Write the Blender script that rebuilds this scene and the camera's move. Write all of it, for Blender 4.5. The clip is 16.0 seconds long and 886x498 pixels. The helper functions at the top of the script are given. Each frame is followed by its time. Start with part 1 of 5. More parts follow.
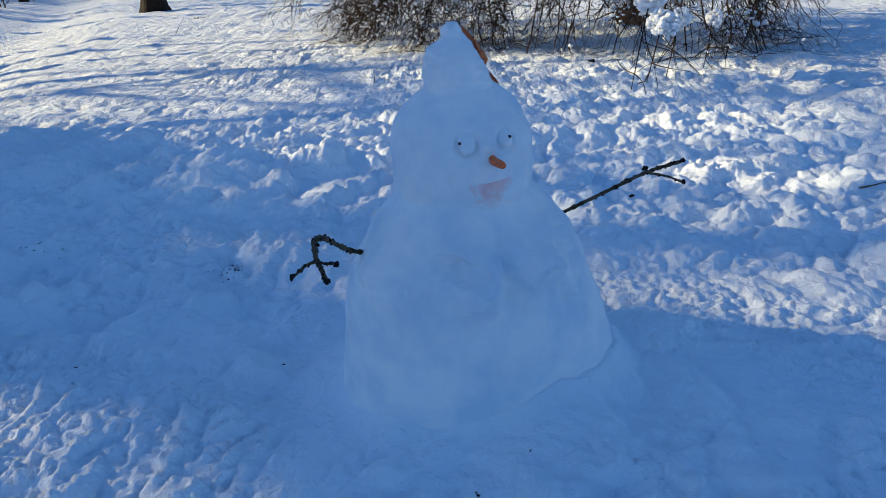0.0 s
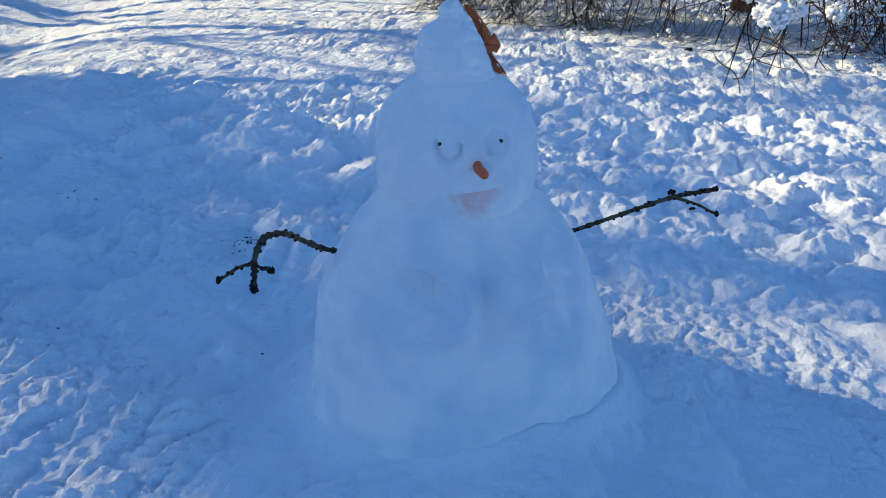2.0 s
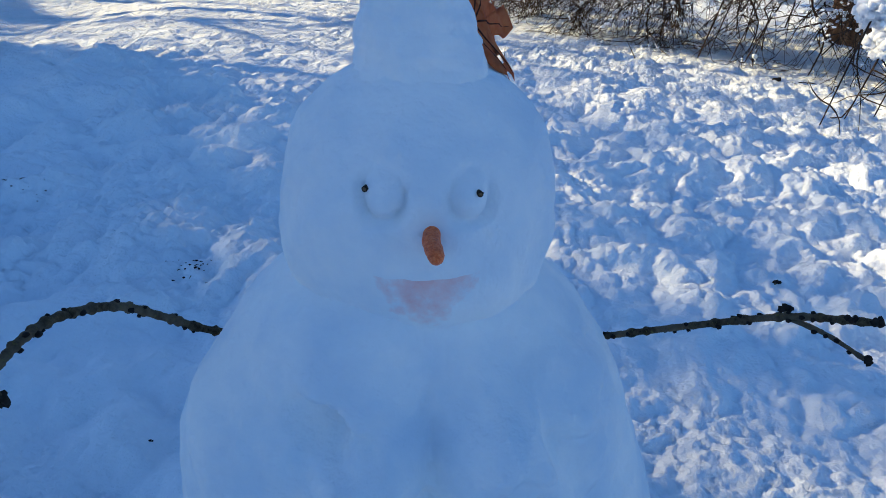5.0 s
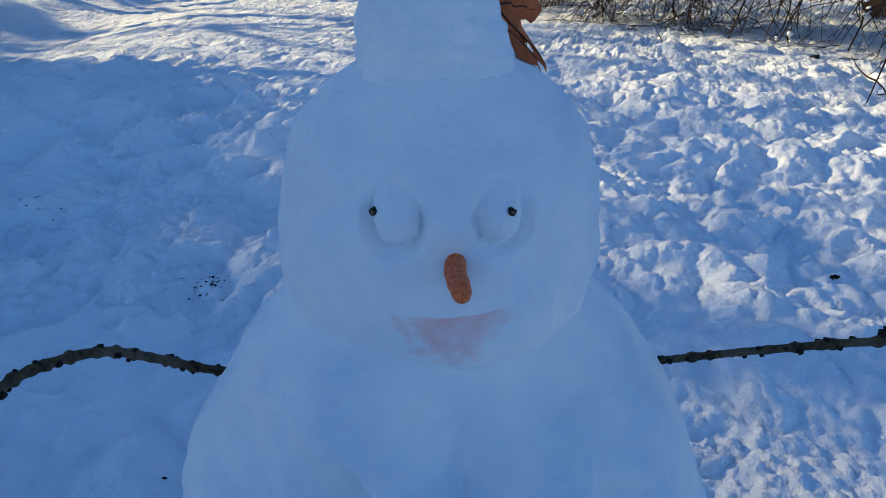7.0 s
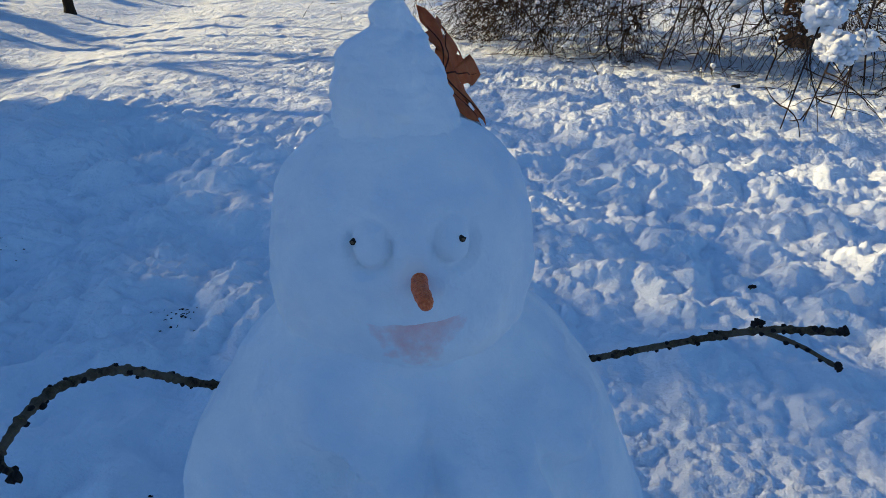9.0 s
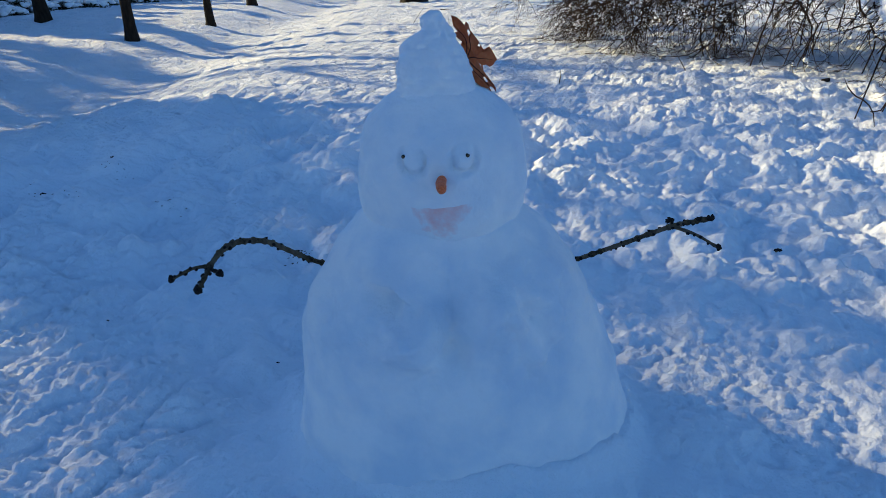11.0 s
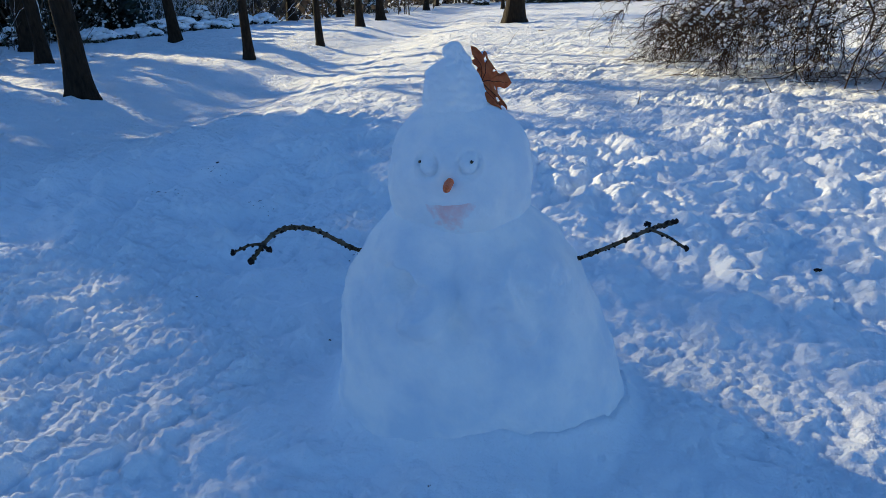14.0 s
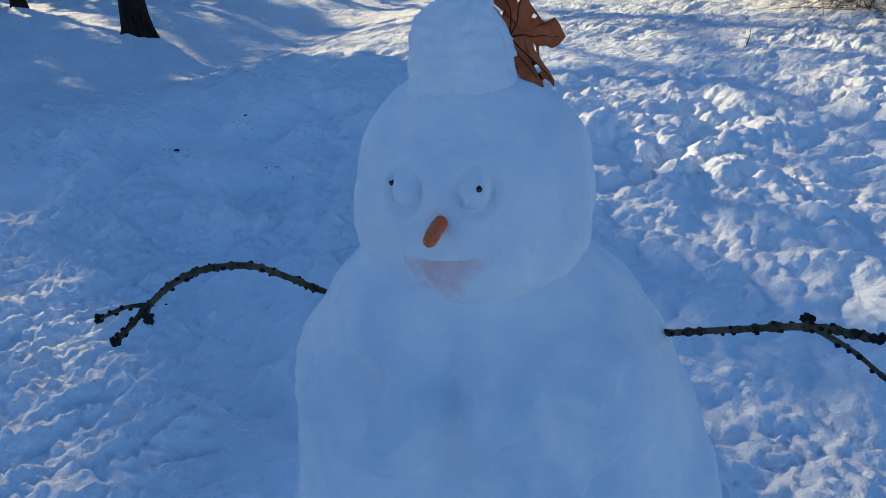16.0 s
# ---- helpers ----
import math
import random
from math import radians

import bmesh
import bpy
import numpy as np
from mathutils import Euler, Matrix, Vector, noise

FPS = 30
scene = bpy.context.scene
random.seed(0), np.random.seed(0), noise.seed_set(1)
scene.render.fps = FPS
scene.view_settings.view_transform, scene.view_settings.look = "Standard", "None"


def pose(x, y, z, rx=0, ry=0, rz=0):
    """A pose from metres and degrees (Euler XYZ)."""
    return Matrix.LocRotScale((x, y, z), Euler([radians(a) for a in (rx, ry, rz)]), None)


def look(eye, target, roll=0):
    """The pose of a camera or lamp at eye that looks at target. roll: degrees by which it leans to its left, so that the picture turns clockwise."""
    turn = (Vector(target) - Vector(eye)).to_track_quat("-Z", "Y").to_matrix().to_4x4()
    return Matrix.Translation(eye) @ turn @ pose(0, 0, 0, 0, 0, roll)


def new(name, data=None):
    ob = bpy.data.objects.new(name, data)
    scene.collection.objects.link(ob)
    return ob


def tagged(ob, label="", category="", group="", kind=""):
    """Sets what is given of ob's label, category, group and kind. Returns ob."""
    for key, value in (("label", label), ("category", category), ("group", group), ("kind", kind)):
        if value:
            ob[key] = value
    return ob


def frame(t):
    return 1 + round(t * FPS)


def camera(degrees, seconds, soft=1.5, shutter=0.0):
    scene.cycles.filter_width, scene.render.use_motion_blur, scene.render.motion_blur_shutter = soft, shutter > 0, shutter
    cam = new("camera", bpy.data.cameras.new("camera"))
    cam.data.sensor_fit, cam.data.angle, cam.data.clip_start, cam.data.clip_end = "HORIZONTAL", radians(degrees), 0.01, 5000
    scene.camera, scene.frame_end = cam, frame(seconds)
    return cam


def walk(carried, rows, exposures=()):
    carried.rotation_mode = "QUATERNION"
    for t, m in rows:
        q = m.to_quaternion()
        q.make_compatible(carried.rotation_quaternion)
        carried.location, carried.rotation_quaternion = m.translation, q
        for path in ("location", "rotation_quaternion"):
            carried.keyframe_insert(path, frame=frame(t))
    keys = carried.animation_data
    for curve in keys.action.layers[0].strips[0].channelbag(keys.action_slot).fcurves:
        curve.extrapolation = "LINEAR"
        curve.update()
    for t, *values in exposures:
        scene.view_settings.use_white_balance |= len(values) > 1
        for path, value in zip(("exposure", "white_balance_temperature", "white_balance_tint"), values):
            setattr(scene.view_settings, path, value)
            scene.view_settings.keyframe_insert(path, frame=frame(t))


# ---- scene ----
cam = camera(69.3, 16.0, 0.9)
PATH = [
    (0, (0.027, -0.066, 1.504), (-0.017, 1.762, 0.695), -2.8),
    (0.5, (0.127, 0.098, 1.499), (0.017, 1.907, 0.653), -0.2),
    (1, (0.238, 0.224, 1.511), (-0.019, 2.013, 0.655), 0.8),
    (1.5, (0.3, 0.266, 1.51), (0.019, 2.044, 0.638), -0.3),
    (2, (0.336, 0.258, 1.496), (0.032, 2.027, 0.614), 0.4),
    (2.5, (0.346, 0.264, 1.481), (0.055, 2.033, 0.593), 1.4),
    (3, (0.367, 0.328, 1.454), (0.082, 2.131, 0.637), 0.5),
    (3.5, (0.344, 0.534, 1.427), (0.052, 2.354, 0.649), 0.5),
    (4, (0.341, 0.749, 1.404), (0.051, 2.555, 0.594), 0.5),
    (4.5, (0.369, 0.933, 1.354), (-0.024, 2.697, 0.497), 3.2),
    (4.7, (0.378, 0.994, 1.339), (-0.067, 2.743, 0.477), 4.7),
    (6.8, (0.342, 1.223, 1.299), (-0.189, 2.942, 0.425), 1.7),
    (7, (0.336, 1.226, 1.295), (-0.196, 2.942, 0.415), 1.1),
    (7.5, (0.337, 1.216, 1.311), (-0.204, 2.922, 0.42), 0.1),
    (8, (0.345, 1.182, 1.325), (-0.185, 2.896, 0.441), -0.3),
    (8.5, (0.358, 1.127, 1.348), (-0.122, 2.873, 0.499), 0.6),
    (9, (0.374, 1.038, 1.376), (-0.028, 2.827, 0.576), 1.0),
    (9.5, (0.415, 0.947, 1.394), (0.006, 2.738, 0.603), 1.6),
    (10, (0.548, 0.778, 1.398), (-0.115, 2.495, 0.617), -0.7),
    (10.2, (0.596, 0.714, 1.398), (-0.083, 2.418, 0.601), -1.0),
    (12.3, (1.017, 0.06, 1.518), (0.203, 1.73, 0.776), -1.2),
    (12.5, (1.062, 0.028, 1.526), (0.235, 1.7, 0.804), -1.0),
    (13, (1.15, -0.014, 1.528), (0.235, 1.64, 0.876), -2.5),
    (13.5, (1.19, 0.027, 1.512), (0.263, 1.669, 0.846), -3.6),
    (14, (1.133, 0.256, 1.471), (0.146, 1.834, 0.739), -1.9),
    (14.5, (1.155, 0.504, 1.464), (0.104, 2.014, 0.681), -2.5),
    (15, (1.183, 0.784, 1.474), (-0.08, 2.108, 0.668), -3.7),
    (15.5, (1.049, 0.954, 1.431), (-0.226, 2.254, 0.604), -3.8),
    (16, (0.794, 1.103, 1.399), (-0.345, 2.48, 0.501), -3.2),
]
EXPOSURES = [(0.0, 0.70, 4640, 8), (0.5, 0.88, 4660, 8), (1.0, 0.94, 4680, 8), (4.5, 0.95, 4780, 8), (7.0, 0.76, 4840, 8), (8.0, 0.65, 4840, 8), (9.0, 0.60, 4830, 8),
             (10.0, 0.66, 4780, 8), (13.0, 0.77, 4720, 8), (14.5, 0.83, 4800, 8), (16.0, 0.76, 4870, 8)]
walk(cam, [(t, look(eye, target, roll)) for t, eye, target, roll in PATH], EXPOSURES)

# ---- light ----
SUN_WAY = Vector((0.985, -0.174, 0.0)).normalized()      # the way in which shadows fall
SUN_UP = 20.0
world = bpy.data.worlds.new("winter_sky")
scene.world = world
world.use_nodes = True
wn = world.node_tree.nodes
sky = wn.new("ShaderNodeTexSky")
sky.sky_type, sky.sun_disc = "NISHITA", False
sky.sun_elevation, sky.sun_rotation = radians(SUN_UP), math.atan2(-SUN_WAY.x, -SUN_WAY.y)
sky.air_density, sky.dust_density, sky.ozone_density = 1.0, 0.3, 2.0
wn["Background"].inputs["Strength"].default_value = 0.074
world.node_tree.links.new(sky.outputs[0], wn["Background"].inputs["Color"])
sun = new("sun", bpy.data.lights.new("sun", "SUN"))
sun.data.energy, sun.data.angle, sun.data.color = 5.0, radians(0.6), (1.0, 0.67, 0.26)
toward = Vector((SUN_WAY.x, SUN_WAY.y, -math.tan(radians(SUN_UP))))
sun.rotation_euler = toward.to_track_quat("-Z", "Y").to_euler()


# ---- noise ----
def hashed(ix, iy, seed):
    h = (ix.astype(np.int64) * 374761393 + iy.astype(np.int64) * 668265263 + seed * 974711) & 0xFFFFFFFF
    h = ((h ^ (h >> 13)) * 1274126177) & 0xFFFFFFFF
    return ((h ^ (h >> 16)) & 0xFFFFFF) / float(0xFFFFFF)


def value(x, y, seed=0):
    """Smooth noise from -1 to 1."""
    ix, iy = np.floor(x), np.floor(y)
    fx, fy = x - ix, y - iy
    fx, fy = fx * fx * fx * (fx * (fx * 6 - 15) + 10), fy * fy * fy * (fy * (fy * 6 - 15) + 10)
    a, b = hashed(ix, iy, seed), hashed(ix + 1, iy, seed)
    c, d = hashed(ix, iy + 1, seed), hashed(ix + 1, iy + 1, seed)
    return ((a + (b - a) * fx) * (1 - fy) + (c + (d - c) * fx) * fy) * 2 - 1


def fbm(x, y, seed=0, octaves=4):
    total, gain = 0.0, 0.5
    for k in range(octaves):
        total = total + gain * value(x, y, seed + 17 * k)
        x, y, gain = x * 1.9 * 0.8 - y * 1.9 * 0.6 + 3.1, x * 1.9 * 0.6 + y * 1.9 * 0.8 + 7.7, gain * 0.5
    return total


def clods(x, y, seed=0, size=(0.25, 0.62), power=0.5):
    """Rounded lumps of uneven size scattered over the plane, 0 to 1."""
    ix, iy = np.floor(x), np.floor(y)
    best = np.zeros_like(x)
    for dx in (-1, 0, 1):
        for dy in (-1, 0, 1):
            jx, jy = ix + dx, iy + dy
            cx, cy = jx + hashed(jx, jy, seed), jy + hashed(jx, jy, seed + 5)
            r = size[0] + (size[1] - size[0]) * hashed(jx, jy, seed + 9)
            q = 1 - ((x - cx) ** 2 + (y - cy) ** 2) / (r * r)
            best = np.maximum(best, np.clip(q, 0, 1) ** power * r / size[1])
    return best


def billow(x, y, seed=0, octaves=4, gain=0.55):
    """Rounded heaps with sharp creases between them, heap on heap, about -0.3 to 0.7."""
    total, k = 0.0, 1.0
    for n in range(octaves):
        total = total + k * (np.abs(value(x, y, seed + 31 * n)) * 1.3 - 0.3)
        x, y, k = x * 1.92 * 0.8 - y * 1.92 * 0.6 + 5.3, x * 1.92 * 0.6 + y * 1.92 * 0.8 + 2.9, k * gain
    return total


def ease(v, a, b):
    t = np.clip((v - a) / (b - a), 0, 1)
    return t * t * (3 - 2 * t)


# ---- the lie of the land ----
def land(x, y):
    """The broad height of the ground."""
    x, y = np.asarray(x, float), np.asarray(y, float)
    z = 0.02 + 0.18 * ease(y + 0.25 * np.clip(-x, -2, 3), 3.0, 7.0) + 0.08 * ease(y, 8, 26) + 0.8 * ease(np.hypot(x, y), 40, 130)
    z = z - 0.27 * ease(-x, 4, 11) * (1 - ease(y, 9, 20))
    # the hollow between the trees and the trodden way
    off = 0.9 * (x - np.interp(y, (2, 6, 11, 16, 22, 48, 60), (-6.6, -8.0, -9.9, -11.7, -14.0, -27.0, -33.0)))
    deep = np.interp(y, (1, 4, 6, 9, 13, 22, 40, 70), (0.0, 0.26, 0.46, 0.46, 0.42, 0.42, 0.4, 0.0))
    z = z - deep * np.exp(-(off / np.where(off > 0, 1.9, 1.7)) ** 2)
    # rise under the drooping shrub
    z = z + 0.12 * np.exp(-(((x - 2.5) / 5) ** 2 + ((y - 12) / 4) ** 2))
    return z


def ground_height(x, y):
    x, y = np.asarray(x, float), np.asarray(y, float)
    z = land(x, y)
    wx = x + 0.12 * fbm(x * 2.1, y * 2.1, 3, 3)
    wy = y + 0.12 * fbm(x * 2.1 + 9, y * 2.1, 4, 3)
    # how trodden the snow is
    right = ease(x * 0.55 + y * 0.85, 2.9, 3.7)
    rough = np.clip(0.46 + 0.30 * right + 0.32 * fbm(x * 0.5, y * 0.5, 21, 2), 0.45, 0.95)
    near_left = ease(1.1 - (x * 0.535 + y * 0.845), 0, 0.5) * ease(-x, -0.2, 0.6)
    rough = np.maximum(rough, 0.7 * near_left)
    # rolled-up strips where the snow was taken
    strip = np.exp(-((y - (1.60 - 0.45 * (x - 1.2))) / 0.28) ** 2) * ease(x, 0.55, 0.9) * (1 - ease(x, 2.0, 2.8))
    strip = np.maximum(strip, np.exp(-((y - (2.9 - 0.25 * (x + 1.3))) / 0.5) ** 2) * ease(-x, 0.5, 0.9) * (1 - ease(-x, 1.7, 2.6)))
    rough = rough * (1 - 0.5 * strip)
    rough = rough * (1 - 0.25 * (1 - right) * (1 - strip))
    # fine crumbs and ridges in place of lumps
    u = 0.475 * x + 0.88 * y
    crumbs = np.maximum(np.exp(-((u - 2.65) / 0.42) ** 2) * ease(x, 0.3, 0.7), ease(1.5 - u, 0, 0.4) * ease(-x, 0.3, 0.8)) * (1 - ease(np.hypot(x, y - 2), 2.8, 4.0))
    rough = rough * (1 - 0.75 * crumbs)
    far = 1 - ease(np.hypot(x, y - 3), 9, 16)
    # the way beyond the heap is trodden flat and crumbly
    way = ease(y + 0.3 * x, 4.6, 6.2) * ease(-x, -0.2, 1.6)
    rough = rough * (1 - 0.55 * way) * (1 - 0.35 * ease(y, 5.2, 6.8))
    lively = ease(fbm(x * 0.9, y * 0.9, 23, 3), -0.3, 0.35)
    z = z + rough * (0.085 * fbm(wx * 1.7, wy * 1.7, 31, 3) + 0.085 * far * (clods(wx * 2.6 + 0.5 * fbm(x * 3.3, y * 3.3, 43, 2), wy * 2.6 + 0.5 * fbm(x * 3.3, y * 3.3, 44, 2), 41, power=0.75) - 0.3))
    z = z + rough * far * (0.058 * lively * clods(wx * 4.6 + 0.6 * fbm(x * 5, y * 5, 8, 2), wy * 4.6 + 0.6 * fbm(x * 5, y * 5, 9, 2), 47, power=0.7) - 0.016 * clods(wx * 3.4, wy * 3.4, 53))
    z = z + (0.25 + 0.75 * rough) * far * 0.015 * fbm(wx * 9, wy * 11, 61, 3)
    near = 1 - ease(np.hypot(x, y - 3), 4.5, 7)
    # crumbled heaps of every size, rawest on the trodden side
    raw = (0.75 + 0.25 * right) * (0.45 + 0.55 * ease(fbm(x * 0.7 + 4, y * 0.7, 27, 2), -0.35, 0.25)) * (1 - 0.55 * strip) * (1 - 0.3 * crumbs) * (1 - 0.3 * way)
    z = z + far * raw * (0.046 * billow(wx * 3.4, wy * 3.4, 33, 5, 0.60) + 0.022 * billow(x * 8.5 + 0.4 * fbm(x * 7, y * 7, 35, 2), y * 8.5, 37, 3, 0.6) * ease(fbm(x * 1.3, y * 1.3, 39, 2), -0.2, 0.3))
    z = z + (0.3 + 0.7 * rough) * near * ((0.018 + 0.004 * right) * clods(wx * 9.5 + fbm(x * 8, y * 8, 12, 2), wy * 9.5, 81) * ease(fbm(x * 1.9, y * 1.9, 14, 2), -0.5 + 0.35 * right, 0.3 + 0.15 * right) + 0.010 * clods(wx * 19, wy * 19, 83) * ease(fbm(x * 3.1, y * 3.1, 15, 2), -0.4, 0.2) + 0.005 * fbm(x * 26, y * 26, 85, 2))
    z = z + (1 - far) * (0.04 * fbm(x * 0.9, y * 0.9, 71, 3) + 0.05 * (billow(x * 1.5 + 0.4 * fbm(x, y, 86, 2), y * 2.2, 88, 3, 0.6) + 0.3) * (1 - ease(np.hypot(x, y), 40, 70)) + 0.05 * clods(x * 1.5 + 0.5 * fbm(x, y, 73, 2), y * 1.5, 75) * (1 - ease(np.hypot(x, y), 30, 60)))
    along, across = 0.995 * wy - 0.1 * wx, 0.995 * wx + 0.1 * wy
    left = ease(-x, 0.2, 0.7)
    ridges = 0.032 * fbm(along * 4.5, across * 13, 20, 4) + 0.016 * clods(along * 9 + fbm(x * 6, y * 6, 22, 2), across * 19, 24, power=0.8) * ease(fbm(x * 3, y * 3, 25, 2), -0.5, 0.3)
    z = z + crumbs * left * 0.035 * billow(along * 4.2 + 0.3 * fbm(x * 5, y * 5, 45, 2), across * 9, 49, 4, 0.6)
    z = z + crumbs * (0.6 * left * ridges + 0.013 * clods(wx * 19 + fbm(x * 9, y * 9, 18, 2), wy * 21, 87) + 0.016 * clods(wx * 31 + fbm(x * 12, y * 12, 19, 2), wy * 31, 89) + 0.014 * fbm(wx * 12, wy * 14, 20, 3))
    z = z + left * (1 - right) * (1 - crumbs) * near * (0.25 * ridges + 0.17 * fbm(wx * 2.2, wy * 2.2, 26, 2))
    # half-sunk footprints and crusts on the shaded side
    still = left * (1 - crumbs) * (1 - 0.7 * way) * (1 - ease(np.hypot(x, y - 3), 5.5, 8))
    pits = clods(wx * 2.9 + 0.4 * fbm(x * 4, y * 4, 62, 2), wy * 2.9 + 0.4 * fbm(x * 4, y * 4, 63, 2), 65, power=0.5)
    crust = ease(fbm(x * 1.3 - 0.8 * y, y * 1.1 + 0.5 * x, 74, 3), -0.12, 0.2)
    z = z + still * (0.022 * billow(wx * 2.7 + 0.3 * y, wy * 3.6, 67, 4, 0.6) - 0.048 * pits * ease(fbm(x * 1.1, y * 1.1, 69, 2), -0.2, 0.2) + 0.05 * fbm(wx * 1.5, wy * 2.0, 70, 2) + 0.026 * crust * billow(x * 7 + 0.4 * fbm(x * 6, y * 6, 76, 2), y * 10, 72, 4, 0.65) - 0.02)
    # old prints and crusts down the hollow
    old = ease(-x, 3.5, 5.5) * (1 - ease(np.hypot(x, y - 3), 15, 20))
    z = z + old * (0.030 * billow(x * 3.1 + 0.4 * fbm(x * 3, y * 3, 78, 2), y * 4.6, 79, 4, 0.62) * (0.3 + 0.7 * ease(fbm(x * 0.8, y * 0.8, 80, 2), -0.15, 0.2)) - 0.03 * clods(x * 2.3, y * 2.3, 82, power=0.6) * ease(fbm(x * 0.6 + 3, y * 0.6, 84, 2), -0.1, 0.2))
    # crumbs and prints before the figure
    fore = ease(x, -0.7, -0.2) * (1 - ease(x, 2.2, 3.0)) * (1 - ease(0.475 * x + 0.88 * y, 1.9, 2.4)) * ease(y, -0.5, 0.3)
    z = z + fore * (0.026 * billow(wx * 4.4, wy * 5.2, 90, 4, 0.62) + 0.014 * billow(x * 13 + 0.5 * fbm(x * 9, y * 9, 92, 2), y * 14, 93, 3, 0.6) * ease(fbm(x * 2.2, y * 2.2, 94, 2), -0.2, 0.25) - 0.025 * clods(wx * 3.3, wy * 3.3, 96, power=0.6) * ease(fbm(x * 1.5, y * 1.5, 97, 2), -0.1, 0.25))
    # the long heap of clods behind the figure
    heap = np.exp(-((x + 1.1 + 0.9 * (y - 4.9)) / 0.95) ** 2 - ((y - 4.9 + 0.25 * (x + 1.1)) / 0.45) ** 2)
    z = z + heap * (0.05 + 0.11 * clods(wx * 3.1, wy * 3.1, 77, power=0.8))
    # snow packed round the figure's foot
    foot = np.hypot((x - 0.10) / 1.10, (y - 2.08) / 0.92)
    lx, ly = 0.9336 * (x - 0.055) + 0.3584 * (y - 2.11), 0.9336 * (y - 2.11) - 0.3584 * (x - 0.055)
    off = np.hypot(lx, ly) + 1e-6
    gap = off - (np.where(lx > 0, 0.62, 0.487) * (lx / off) ** 2 + 0.415 * (ly / off) ** 2)
    bank = np.exp(-(((x - 0.40) / 0.26) ** 2 + ((y - 1.78 - 0.35 * (x - 0.40)) / 0.17) ** 2))
    z = z * (1 - 0.4 * ease(0.75 - foot, 0, 0.3)) + 0.06 * bank * (1 + 0.3 * fbm(x * 6, y * 6, 95, 2)) + 0.075 * np.exp(-np.maximum(gap, 0) / 0.045) * (1 + 0.5 * fbm(x * 5, y * 5, 91, 2))
    # snow heaped against the feet of the nearest trunks
    for tx, ty in ((-11.05, 7.05), (-19.0, 10.7), (-19.0, 8.15)):
        z = z + 0.05 * np.exp(-((x - tx) ** 2 + (y - ty) ** 2) / 0.06)
    return z


# ---- materials ----
def material(name, rough=0.6):
    m = bpy.data.materials.new(name)
    m.use_nodes = True
    b = m.node_tree.nodes["Principled BSDF"]
    b.inputs["Roughness"].default_value = rough
    return m, m.node_tree.nodes, m.node_tree.links, b


def noise_node(nodes, links, scale, detail=4.0, rough=0.55, coords="Object"):
    co = nodes.new("ShaderNodeTexCoord")
    n = nodes.new("ShaderNodeTexNoise")
    n.inputs["Scale"].default_value, n.inputs["Detail"].default_value, n.inputs["Roughness"].default_value = scale, detail, rough
    links.new(co.outputs[coords], n.inputs["Vector"])
    return n


def ramp_node(nodes, links, source, stops):
    r = nodes.new("ShaderNodeValToRGB")
    while len(r.color_ramp.elements) < len(stops):
        r.color_ramp.elements.new(0.5)
    for e, (p, c) in zip(r.color_ramp.elements, stops):
        e.position, e.color = p, (*c, 1)
    links.new(source, r.inputs["Fac"])
    return r


def bump_chain(nodes, links, bsdf, heights):
    """heights: (socket, distance, strength), coarse to fine."""
    last = None
    for socket, distance, strength in heights:
        b = nodes.new("ShaderNodeBump")
        b.inputs["Distance"].default_value, b.inputs["Strength"].default_value = distance, strength
        links.new(socket, b.inputs["Height"])
        if last:
            links.new(last.outputs["Normal"], b.inputs["Normal"])
        last = b
    links.new(last.outputs["Normal"], bsdf.inputs["Normal"])


